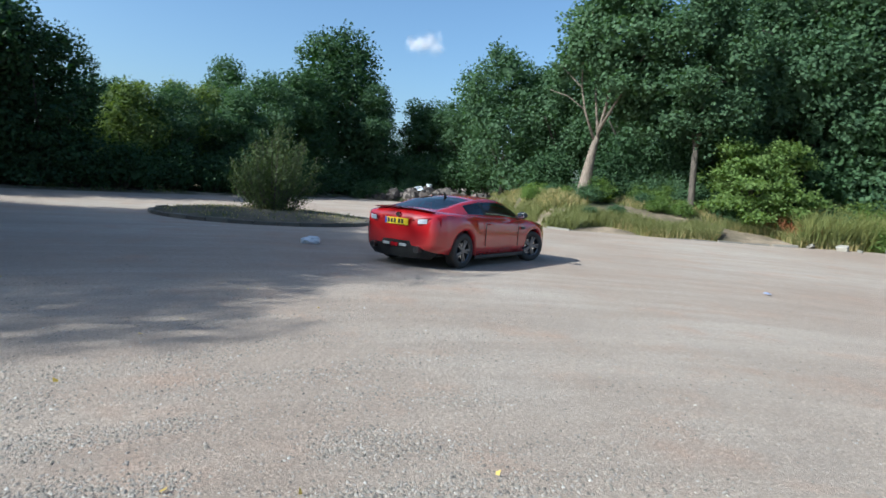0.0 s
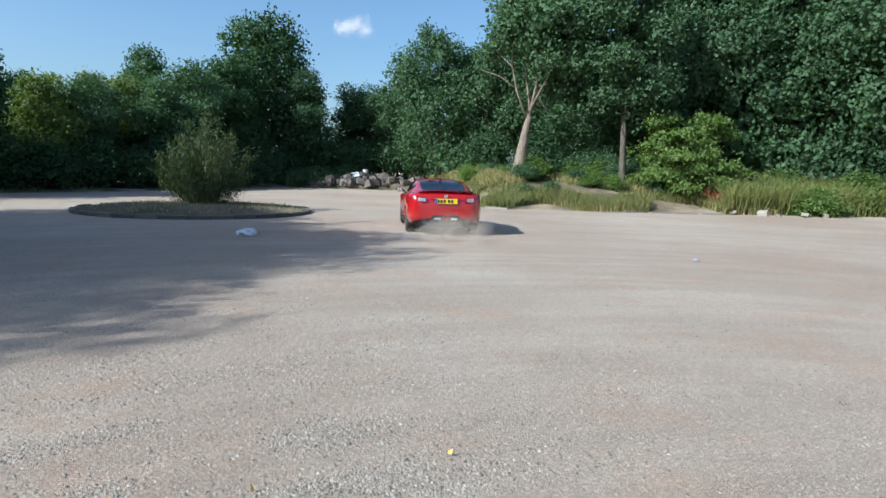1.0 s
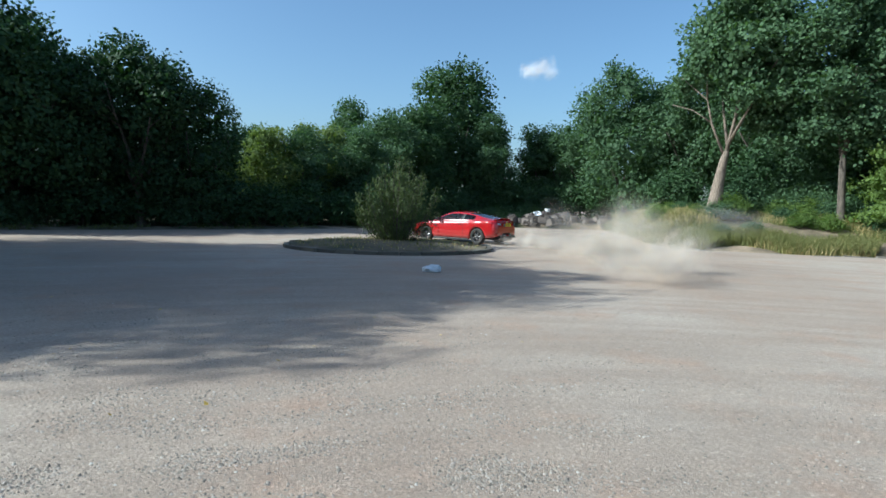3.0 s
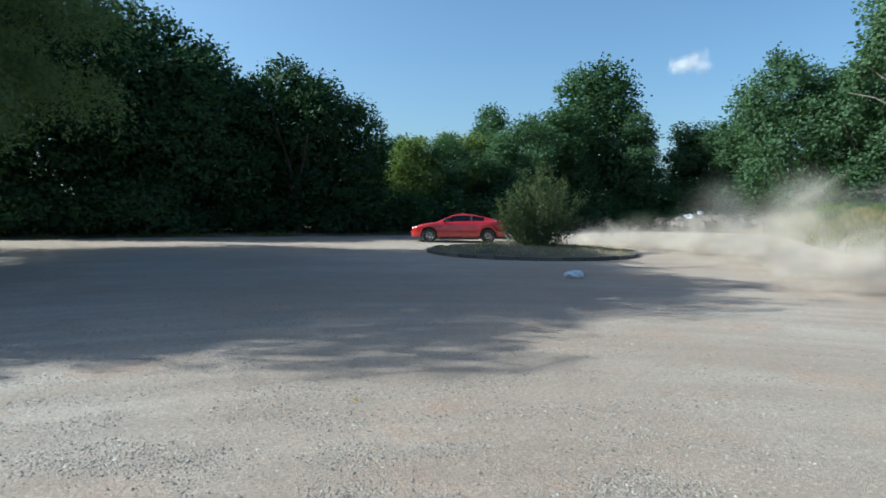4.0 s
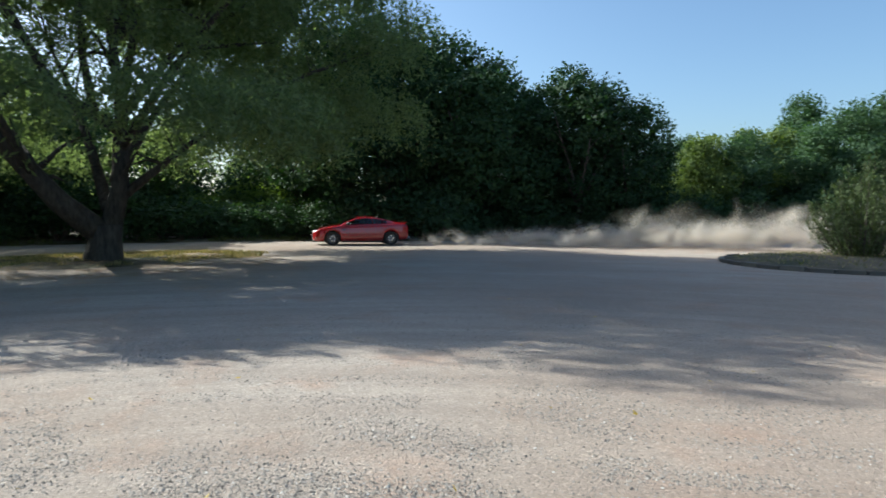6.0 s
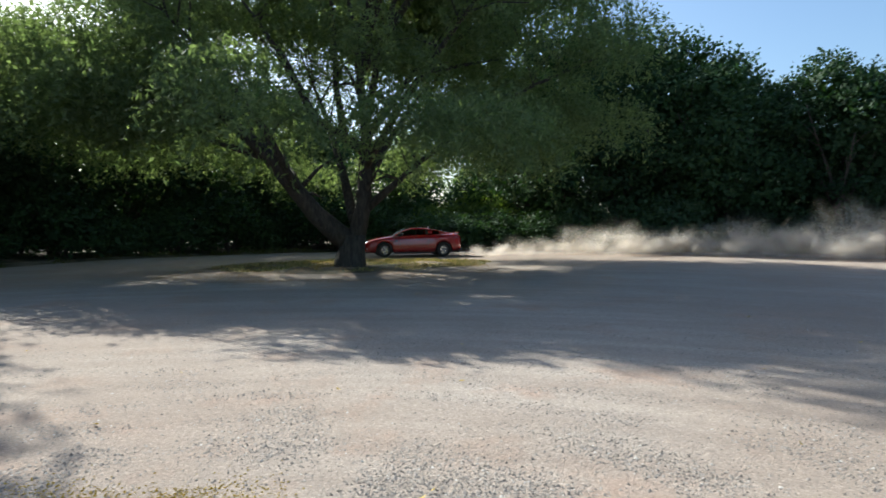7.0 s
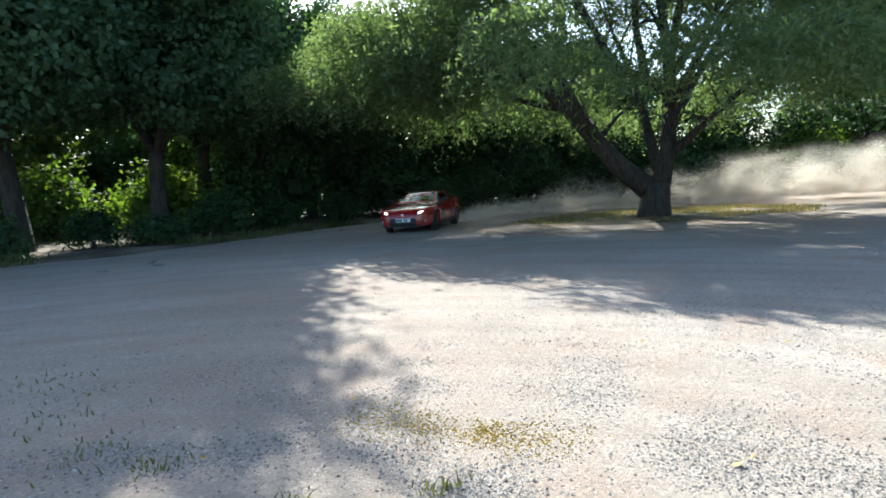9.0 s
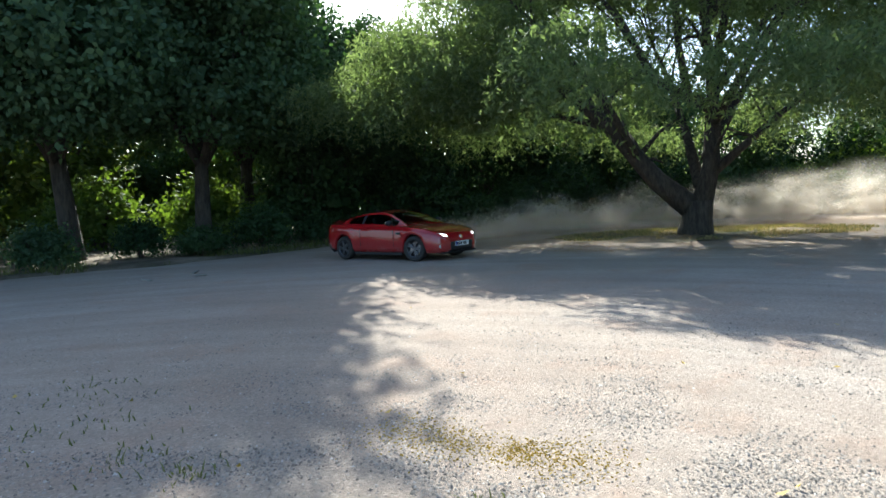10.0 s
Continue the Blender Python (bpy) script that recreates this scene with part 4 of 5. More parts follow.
build_willow()
build_sycamore()
build_island_bush()
leaning = tree_model("slender_tree", 71, 10.4, 2.8, 2.6, LEAF_MID, BARK_GREY, "slender tree with a sunlit trunk on the bank", 14, 1900, 13, 0.19, 0.15, 3.0)
put(leaning, -21.5, 31.0, 1.0, 40)
edge_tree = tree_model("edge_tree", 72, 11.5, 4.6, 3.0, LEAF_MID, BARK_WILLOW, "dark tree leaning over the gravel's edge", 22, 4300, 14, 0.175, 0.24, 2.6)
# the first two are sized and turned to fit the near shade's edge
put(edge_tree, 118.4, 29.0, 1.22, 231, 1.09)
# this one is added for the shade it throws on the near gravel
put(edge_tree, 122.3, 24.4, 1.23, 262, 0.99)
# added to shade the car on its last stretch
put(edge_tree, 109.5, 30.5, 1.0, 60, 0.88)
put(edge_tree, 132.0, 23.0, 1.25, 140)
put(edge_tree, 141.0, 22.5, 1.15, 200)


# ---- the bright bush on the bank ----
def build_elder():
    b = new("elder_bush")
    p = polar(31.4, -26.4)
    b.matrix_basis = pose(p.x, p.y, verge_height(31.4, -26.4) - 0.05, 0, 0, -27)
    tagged(b, "wide bright green bush with layered branches on the bank", "bush")
    rng = random.Random(33)
    rows, bm = [], bmesh.new()
    for i in range(36):
        t = (i + 0.5) / 36
        a, q = i * 2.4, rng.uniform(0.25, 1.0)
        wide = 2.75 * math.sin(math.pi * (0.22 + 0.66 * t)) ** 0.7
        c = Vector((math.cos(a) * wide * q, math.sin(a) * wide * q * 0.8, 0.3 + 3.1 * t + rng.uniform(-0.2, 0.2)))
        k = rng.uniform(0.55, 0.95)
        rows.append((c.x, c.y, c.z, k, k, k * 0.3))
        tube([Vector((0, 0, -0.2)), Vector((c.x * 0.35, c.y * 0.35, c.z * 0.55)), c], [0.05, 0.03, 0.01], 5, bm)
    part("stem", bm, BARK, b)
    part("crown", crown_mesh("crown", 34, rows, 1350, 14, 0.17, 0.16, 0.6, LEAF_LIME, 0.25, 0.05, 0.7), LEAF_LIME, b)


build_elder()


# ---- grass bank ----
blades(81, 36000, bank_places(-33, -2.5, 0.1, 2.6, 0.0), 0.2, 0.6, 0.03, GRASS, "bank_grass", "long green grass along the kerb")
blades(82, 24000, bank_places(-33, -5.0, 1.8, 9.0, 0.05), 0.15, 0.42, 0.03, DRY_GRASS, "bank_dry_grass", "tall golden dry grass on the bank")
blades(87, 7000, bank_places(-34, -15, 0.0, 2.4, -0.02), 0.12, 0.5, 0.03, DRY_GRASS, "kerb_dry_grass", "dry straw coloured grass along the kerb")
blades(83, 24000, bank_places(-33, -4.0, 1.5, 10.0, -0.02), 0.12, 0.4, 0.035, GRASS, "bank_long_grass", "long green grass on the bank")
blades(88, 7000, bank_places(-11, -4.0, 0.0, 11.0, -0.3), 0.12, 0.45, 0.035, GRASS, "corner_grass", "long green grass on the bank's end")
blades(89, 1500, bank_places(-11, -4.0, 0.5, 11.0, 0.0), 0.2, 0.5, 0.03, DRY_GRASS, "corner_dry_grass", "tall dry grass on the bank's end")
blades(84, 26000, bank_places(-52, -30, 0.2, 5.0, -0.35), 0.5, 1.5, 0.045, WEEDS, "bank_weeds", "tall yellow green weeds on the bank", "weeds")
blades(85, 3000, bank_places(-40, -27, 0.3, 3.5, 0.12), 0.3, 1.0, 0.05, RUST_WEED, "bank_dock", "rusty brown dock plants on the bank", "weeds")
blades(86, 9000, bank_places(10, 140, 0.1, 1.2, -0.05), 0.06, 0.3, 0.03, GRASS, "wood_edge_grass", "sparse grass along the wood's edge")


# ---- rubble ----
def rock_mesh(seed, squat=0.8):
    rng = random.Random(seed)
    bm = bmesh.new()
    # a roughly squared block with broken corners
    for i in range(8):
        sign = ((i & 1) * 2 - 1, (i >> 1 & 1) * 2 - 1, (i >> 2) * 2 - 1)
        for cut in range(2):
            v = [c * (1 - (rng.uniform(0.05, 0.62) if k == (i + cut) % 3 else rng.uniform(0.0, 0.15))) for k, c in enumerate(sign)]
            bm.verts.new((v[0] * 0.5, v[1] * 0.4, v[2] * 0.42 * squat))
    hull = bmesh.ops.convex_hull(bm, input=bm.verts)
    bmesh.ops.delete(bm, geom=list({g for g in hull["geom_interior"] + hull["geom_unused"] if isinstance(g, bmesh.types.BMVert)}), context='VERTS')
    bmesh.ops.bevel(bm, geom=list(bm.edges), offset=0.008, segments=1, affect='EDGES')
    me = bpy.data.meshes.new("stone_block")
    bmesh.ops.recalc_face_normals(bm, faces=bm.faces)
    bm.to_mesh(me)
    bm.free()
    me.materials.append(ROCK)
    return me


def rubble_height(x):
    return 0.35 + 0.55 * math.exp(-((x + 1.0) / 3.5) ** 2) + 0.1 * math.sin(x * 2.3)


def build_rubble():
    bm = bmesh.new()
    rows = []
    for i in range(24):
        x = -6.6 + 11.0 * i / 23
        e = smooth01((x + 6.6) / 1.2) * smooth01((4.4 - x) / 1.2)
        row = []
        for k in range(9):
            q = k / 8
            h = (rubble_height(x) * math.sin(math.pi * min(0.98, q + 0.02)) ** 0.8 * e + noise.noise(Vector((x, q * 3, 0))) * 0.12) if 0 < k < 8 else -0.05
            row.append(bm.verts.new((x, 47.3 + 3.0 * q, max(-0.05, h))))
        rows.append(row)
    for a, b in zip(rows, rows[1:]):
        for k in range(8):
            bm.faces.new((a[k], b[k], b[k + 1], a[k + 1]))
    tagged(part("rubble_mound", bm, SOIL, None, "heap of earth and broken stone at the lot's end", True), category="rubble", kind="structure")
    models = [rock_mesh(s, q) for s, q in ((1, 0.7), (2, 0.9), (3, 0.6), (4, 0.8), (5, 1.0))]
    rng = random.Random(12)
    for i in range(96):
        x = -6.3 + 10.3 * rng.random()
        q = rng.uniform(0.05, 0.55)
        z = rubble_height(x) * math.sin(math.pi * q) ** 0.8
        s = rng.uniform(0.3, 0.85) * (1.0 if x > -5 else 0.8)
        ob = new("stone_block", rng.choice(models))
        ob.matrix_basis = pose(x, 47.3 + 3.0 * q, z + s * 0.18, rng.uniform(-25, 25), rng.uniform(-25, 25), rng.uniform(0, 360)) @ Matrix.Diagonal((s, s, s, 1))
        tagged(ob, "rough grey brown stone block in the rubble heap", "stone", "rubble blocks")
    bm = tube([Vector((0, 0, 0)), Vector((0, 0, 0.02)), Vector((0, 0, 0.42)), Vector((0, 0, 0.44))], [0.17, 0.18, 0.2, 0.205], 16)
    bucket = new("bucket")
    bucket.matrix_basis = pose(-1.45, 48.3, 1.05, 3, 4, 0)
    tagged(bucket, "white plastic bucket standing on the rubble", "bucket")
    part("body", bm, WHITE_PLASTIC, bucket)
    part("rim", tube([Vector((0, 0, 0.40)), Vector((0, 0, 0.43))], [0.22, 0.22], 16), WHITE_PLASTIC, bucket)
    bm = bmesh.new()
    bmesh.ops.create_grid(bm, x_segments=8, y_segments=8, size=0.3)
    for v in bm.verts:
        v.co.z = noise.noise(v.co * 4) * 0.14 + v.co.x * 0.5
    bmesh.ops.solidify(bm, geom=list(bm.faces), thickness=0.012)
    sheet = part("crumpled_sheet", bm, WHITE_PLASTIC, None, "crumpled white plastic sheet on the rubble")
    sheet.matrix_basis = pose(-2.1, 47.9, 1.1, 30, 20, 40)
    tagged(sheet, category="litter")


def build_litter():
    rng = random.Random(3)
    bm = bmesh.new()
    bmesh.ops.create_icosphere(bm, subdivisions=3, radius=0.2)
    for v in bm.verts:
        n = noise.noise(v.co * 9) * 0.35 + noise.noise(v.co * 21) * 0.15
        v.co *= 1 + n
        v.co.z = max(-0.02, v.co.z * 0.55 + 0.03)
        v.co.x *= 1.05
    bag = part("plastic_bag", bm, WHITE_PLASTIC, None, "crumpled white plastic bag lying on the gravel")
    bag.matrix_basis = pose(-2.86, 13.3, 0.02, 0, 0, 20)
    tagged(bag, category="litter")
    bm = bmesh.new()
    bmesh.ops.create_grid(bm, x_segments=6, y_segments=4, size=0.055)
    for v in bm.verts:
        v.co.z = 0.02 + abs(noise.noise(v.co * 18)) * 0.05
    bmesh.ops.solidify(bm, geom=list(bm.faces), thickness=0.004)
    wrap = part("wrapper", bm, BLUE_PLASTIC, None, "small blue wrapper lying on the gravel")
    wrap.matrix_basis = pose(5.5, 10.3, 0.01, 0, 0, 30)
    tagged(wrap, category="litter")
    # pale stones at the foot of the bank
    for x, y, s in ((15.9, 24.6, 0.42), (14.1, 25.6, 0.22), (13.1, 26.1, 0.2), (11.4, 26.9, 0.24), (16.8, 25.6, 0.26), (17.6, 24.3, 0.3), (18.6, 24.4, 0.26), (12.2, 26.3, 0.25), (14.8, 24.9, 0.28), (16.2, 24.0, 0.2)):
        me = rock_mesh(int(x * 10), 0.6)
        me.materials.clear()
        me.materials.append(PALE_STONE)
        ob = new("pale_stone", me)
        ob.matrix_basis = pose(x, y, 0.04 + s * 0.14, rng.uniform(-30, 30), rng.uniform(-30, 30), rng.uniform(0, 360)) @ Matrix.Diagonal((s, s, s, 1))
        tagged(ob, "pale limestone lump at the foot of the bank", "stone", "pale stones")
    # bits of wood and paper at the wood's edge
    for x, y, a, l in ((-13.6, -8.9, 20, 0.5), (-12.2, -9.2, 70, 0.3), (-12.9, -8.3, 120, 0.25), (-21.5, -6.6, 10, 0.6)):
        bm = box(l, 0.09, 0.03, (0, 0, 0), 0.008)
        ob = part("board_scrap", bm, PALE_STONE, None, "short pale scrap of board on the ground")
        ob.matrix_basis = pose(x, y, 0.03, 0, 3, a)
        tagged(ob, category="litter")

    def crop(rg, n):
        out = []
        for cx, cy, sx, sy in ((-3.42, -0.28, 0.11, 0.1), (-3.5, -0.66, 0.13, 0.14), (-3.68, -0.98, 0.16, 0.16), (-3.33, 0.0, 0.16, 0.16)):
            q = rg.normal(size=(n // 4, 2)) * np.array([sx, sy]) + np.array([cx, cy])
            out.append(np.c_[q, np.zeros(len(q))])
        return np.concatenate(out)
    blades(91, 2200, crop, 0.003, 0.010, 0.015, STONECROP, "stonecrop", "low yellow stonecrop growing in the gravel", "weeds", 0.7)

    def weeds(rg, n):
        out = []
        for cx, cy, s in ((-2.55, -1.15, 0.07), (-2.75, -0.45, 0.06), (-3.2, -2.6, 0.16), (-3.6, -3.3, 0.25), (-4.4, -3.9, 0.25), (-3.0, -2.1, 0.1)):
            q = rg.normal(size=(n // 6, 2)) * s + np.array([cx, cy])
            out.append(np.c_[q, np.zeros(len(q))])
        return np.concatenate(out)
    blades(92, 260, weeds, 0.02, 0.06, 0.012, GRASS, "gravel_weeds", "small green weeds growing through the gravel", "weeds", 0.6)

    def fallen(rg, n):
        p = near_gravel(rg, n)
        return np.c_[p, np.full(len(p), 0.02)]
    rg = np.random.default_rng(93)
    p = fallen(rg, 150)[:40]
    v, f = leaves(rg, p, np.tile(np.array([0, 0, 1.0]), (len(p), 1)), 0.055, 0.6, 0.0, 1.0)
    v[:, 2] = np.clip(v[:, 2], 0.012, 0.05)
    tagged(part("fallen_leaves", mesh_of("fallen_leaves", v, f, STONECROP), STONECROP, None, "few yellow fallen leaves on the gravel"), category="leaves", kind="stuff")


build_rubble()
build_litter()


# ---- the red coupe: x ahead, y left ----
AXLE, TYRE = 1.285, 0.315
BODY = np.array([  # x, half width, lowest, shoulder height, centre height
    (-2.12, 0.58, 0.38, 0.70, 0.73), (-2.10, 0.68, 0.34, 0.78, 0.83), (-2.05, 0.755, 0.31, 0.89, 0.95), (-1.96, 0.815, 0.29, 0.93, 1.005), (-1.80, 0.862, 0.27, 0.945, 1.02),
    (-1.45, 0.885, 0.25, 0.95, 1.03), (-1.0, 0.885, 0.21, 0.93, 1.0), (-0.4, 0.872, 0.20, 0.905, 0.95), (0.3, 0.868, 0.20, 0.88, 0.92), (0.85, 0.875, 0.20, 0.865, 0.92),
    (1.285, 0.887, 0.21, 0.83, 0.87), (1.6, 0.872, 0.21, 0.78, 0.81), (1.85, 0.82, 0.21, 0.71, 0.735), (2.0, 0.73, 0.215, 0.64, 0.66), (2.09, 0.60, 0.22, 0.57, 0.585), (2.12, 0.48, 0.26, 0.50, 0.51)])
CAB = np.array([  # x, base height, base half width, top edge height, top half width, centre height
    (-1.80, 0.985, 0.60, 0.995, 0.56, 1.005), (-1.45, 0.955, 0.76, 1.055, 0.60, 1.085), (-1.0, 0.935, 0.80, 1.155, 0.60, 1.195), (-0.6, 0.915, 0.81, 1.215, 0.59, 1.26),
    (-0.2, 0.90, 0.805, 1.235, 0.585, 1.285), (0.1, 0.89, 0.80, 1.225, 0.59, 1.275), (0.35, 0.88, 0.795, 1.165, 0.61, 1.215), (0.7, 0.875, 0.785, 1.015, 0.66, 1.06), (0.98, 0.87, 0.76, 0.885, 0.71, 0.925)])


def body_at(x):
    return [float(np.interp(x, BODY[:, 0], BODY[:, k])) for k in range(1, 5)]


def cab_at(x, v, side):
    zb, wb, zt, wt, zc = [float(np.interp(x, CAB[:, 0], CAB[:, k])) for k in range(1, 6)]
    if v <= 1:
        return Vector((x, side * (wb + (wt - wb) * (v ** 1.25)), zb + (zt - zb) * v))
    t = v - 1
    return Vector((x, side * wt * (1 - t), zt + (zc - zt) * math.sin(t * math.pi / 2)))


def grid_mesh(rows, bm=None):
    bm = bm or bmesh.new()
    vs = [[bm.verts.new(p) for p in row] for row in rows]
    for a, b in zip(vs, vs[1:]):
        for k in range(len(a) - 1):
            bm.faces.new((a[k], a[k + 1], b[k + 1], b[k]))
    return bm


def wheel(parent, x, y):
    out = 1 if y > 0 else -1
    w = new("wheel")
    w.parent = parent
    w.matrix_basis = pose(x, y, TYRE)
    bm = bmesh.new()
    prof = [(0.205, -0.10), (0.27, -0.108), (0.305, -0.095), (0.315, -0.06), (0.315, 0.06), (0.305, 0.095), (0.27, 0.108), (0.205, 0.10)]
    n = 32
    rings = [[bm.verts.new((r * math.cos(math.tau * k / n), h, r * math.sin(math.tau * k / n))) for k in range(n)] for r, h in prof]
    for a, b in zip(rings, rings[1:] + rings[:1]):
        for k in range(n):
            bm.faces.new((a[k], a[(k + 1) % n], b[(k + 1) % n], b[k]))
    part("tyre", bm, RUBBER, w, "", True)
    bm = bmesh.new()
    prof = [(0.222, 0.09), (0.21, 0.10), (0.195, 0.085), (0.19, -0.09)]
    rings = [[bm.verts.new((r * math.cos(math.tau * k / n), h * out, r * math.sin(math.tau * k / n))) for k in range(n)] for r, h in prof]
    for a, b in zip(rings, rings[1:]):
        for k in range(n):
            bm.faces.new((a[k], a[(k + 1) % n], b[(k + 1) % n], b[k]))
    for k in range(10):
        a = math.tau * (k // 2) / 5 + (0.17 if k % 2 else -0.17)
        c, s = math.cos(a), math.sin(a)
        turn = Matrix.Rotation(-a, 4, 'Y')
        box(0.16, 0.03, 0.032, (0.125 * c, 0.075 * out, 0.125 * s), 0.006, bm, turn)
    tube([Vector((0, 0.05 * out, 0)), Vector((0, 0.095 * out, 0))], [0.06, 0.045], 16, bm)
    part("rim", bm, ALLOY, w, "silver twin spoke alloy rim")
    part("brake_disc", tube([Vector((0, 0.01 * out, 0)), Vector((0, 0.03 * out, 0))], [0.145, 0.145], 24), CHROME, w, "dull steel brake disc")
    return w


def build_car():
    car = new("coupe")
    tagged(car, "red two door sports coupe with dusty flanks", "car")
    # lower body shell
    xs = sorted(set([round(-2.12 + 0.04 * i, 3) for i in range(107)] + [-2.11, -2.105, 2.09, 2.105, 2.118]))
    xs = [x for x in xs if -2.12 <= x <= 2.12]
    bm = bmesh.new()
    rows = []
    for x in xs:
        hw, zl, zs, zc = body_at(x)
        arch, flare = 0.0, 0.0
        for ax in (-AXLE, AXLE):
            d = abs(x - ax)
            if d < 0.365:
                arch = TYRE + math.sqrt(0.365 ** 2 - d * d)
            flare = max(flare, 0.022 * math.exp(-(d / 0.34) ** 2))
        z0 = max(zl, arch)
        tuck = 0.03 if z0 == zl else 0.0
        wide = hw + flare
        half = [(wide - 0.10, z0 + 0.004), (wide - 0.012 - tuck, z0), (wide - tuck * 0.2, z0 + 0.22 * (zs - z0)), (wide, z0 + 0.48 * (zs - z0)), (wide - 0.008, z0 + 0.62 * (zs - z0)),
                (wide - 0.022, z0 + 0.82 * (zs - z0)), (hw - 0.035, zs - 0.012), (hw - 0.075, zs + 0.008), (hw * 0.74, zs + 0.55 * (zc - zs)), (hw * 0.4, zs + 0.9 * (zc - zs)), (0.0, zc)]
        rows.append([Vector((x, y, z)) for y, z in half] + [Vector((x, -y, z)) for y, z in half[-2::-1]])
    grid_mesh(rows, bm)
    bm.verts.ensure_lookup_table()
    for end in (-2.12, 2.12):
        rim = [v for v in bm.verts if abs(v.co.x - end) < 1e-4]
        bm.faces.new(rim)
    # the cabin is open inside
    gone = [f for f in bm.faces if -1.3 < f.calc_center_median().x < 0.78 and abs(f.calc_center_median().y) < 0.6 and f.calc_center_median().z > 0.85]
    bmesh.ops.delete(bm, geom=gone, context='FACES')
    part("body", bm, PAINT, car, "glossy red painted body, dusty low down", True)
    part("underbody", box(4.0, 1.22, 0.30, (0, 0, 0.34), 0.03), BLACK, car, "black underside")
    part("cabin_floor", box(2.3, 1.5, 0.06, (-0.3, 0, 0.52), 0.01), CABIN, car)
    # cabin: red frame and glass share one surface
    cx = [round(-1.80 + 0.05 * i, 3) for i in range(56)] + [0.98]
    cv = [0.0, 0.07, 0.13, 0.3, 0.5, 0.7, 0.86, 0.93, 1.0, 1.06, 1.12, 1.3, 1.5, 1.75, 2.0]
    groups = {}
    for side in (1, -1):
        for x0, x1 in zip(cx, cx[1:]):
            for v0, v1 in zip(cv, cv[1:]):
                x, v = (x0 + x1) / 2, (v0 + v1) / 2
                kind = "roof"
                tag = "left" if side > 0 else "right"
                if v > 1.06 and x > 0.18 and x < 0.93:
                    kind = "windscreen"
                elif v > 1.09 and -1.68 < x < -0.72:
                    kind = "rear_window"
                elif 0.13 < v < 0.88 and -0.52 < x < 0.70:
                    kind = "door_window_" + tag
                elif 0.13 < v < 0.86 and -1.12 < x < -0.60:
                    kind = "quarter_window_" + tag
                elif 0.13 < v < 0.86 and -0.60 < x < -0.52:
                    kind = "door_pillar_" + tag
                groups.setdefault(kind, []).append([cab_at(x0, v0, side), cab_at(x1, v0, side), cab_at(x1, v1, side), cab_at(x0, v1, side)])
    for kind, quads in groups.items():
        bm = bmesh.new()
        for q in quads:
            bm.faces.new([bm.verts.new(p) for p in q])
        bmesh.ops.remove_doubles(bm, verts=bm.verts, dist=0.0008)
        name = kind.replace("_left", "").replace("_right", "")
        if kind == "roof":
            part(name, bm, PAINT, car, "", True)
        elif name == "door_pillar":
            part(name, bm, BLACK, car, "black door pillar", True)
        else:
            part(name, bm, GLASS, car, "dark tinted glass", True)
    for y in (0.36, -0.36):
        bm = box(0.14, 0.46, 0.62, (-0.30, y, 0.80), 0.05, None, Matrix.Rotation(radians(-14), 4, 'Y'))
        box(0.10, 0.24, 0.16, (-0.40, y, 1.13), 0.04, bm)
        part("seat", bm, CABIN, car, "black bucket seat")
    part("dashboard", box(0.40, 1.36, 0.22, (0.62, 0, 0.80), 0.06), CABIN, car)
    # tail
    bm = grid_mesh([[Vector((-1.80 - 0.24 * t - 0.06 * (1 - abs(y) / 0.64) ** 0.5, y, 1.012 + 0.035 * t - 0.045 * (abs(y) / 0.64) ** 2)) for y in np.linspace(-0.64, 0.64, 15)] for t in (0, 0.5, 1.0)])
    bmesh.ops.solidify(bm, geom=list(bm.faces), thickness=0.022)
    part("spoiler", bm, PAINT, car, "red rear lip spoiler", True)
    bm = grid_mesh([[Vector((-2.105 - 0.035 + 0.22 * (abs(y) / 0.8) ** 3, y * (0.84 if z > 0.4 else 1.0 if z > 0.2 else 0.86), z)) for y in np.linspace(-0.76, 0.76, 17)] for z in (0.17, 0.26, 0.36, 0.46)])
    bmesh.ops.solidify(bm, geom=list(bm.faces), thickness=0.05)
    part("diffuser", bm, BLACK, car, "black rear diffuser")
    for y in (0.50, -0.50):
        bm = tube([Vector((-2.02, y, 0.33)), Vector((-2.19, y, 0.33)), Vector((-2.19, y, 0.33)), Vector((-2.1, y, 0.33))], [0.055, 0.058, 0.045, 0.042], 16)
        part("exhaust_pipe", bm, ALLOY, car, "dull steel exhaust tip")
    part("fog_lamp", box(0.03, 0.16, 0.07, (-2.165, 0, 0.38), 0.012), LAMP_RED, car, "red rear fog lamp")
    for y in (0.19, -0.19):
        part("reversing_lamp", box(0.03, 0.15, 0.05, (-2.163, y, 0.385), 0.012), LAMP_CLEAR, car)
    for s in (1, -1):
        def tail(u, w):
            y = s * (0.45 + 0.365 * u)
            x = -2.128 + 0.05 * u + 0.15 * u ** 3
            z = 0.735 + 0.125 * w + 0.04 * u - 0.03 * u * (1 - w)
            return Vector((x, y, z))
        bm = grid_mesh([[tail(u, w) for u in np.linspace(0, 1, 9)] for w in (0, 0.33, 0.66, 1)])
        bmesh.ops.solidify(bm, geom=list(bm.faces), thickness=-0.03 * s)
        lamp = part("tail_light", bm, LAMP_RED, car, "red and clear tail light", True)
        bm = grid_mesh([[tail(u, w) + Vector((-0.022, 0, 0)) for u in np.linspace(0.06, 0.52, 6)] for w in (0.3, 0.56, 0.86)])
        bmesh.ops.solidify(bm, geom=list(bm.faces), thickness=-0.014 * s)
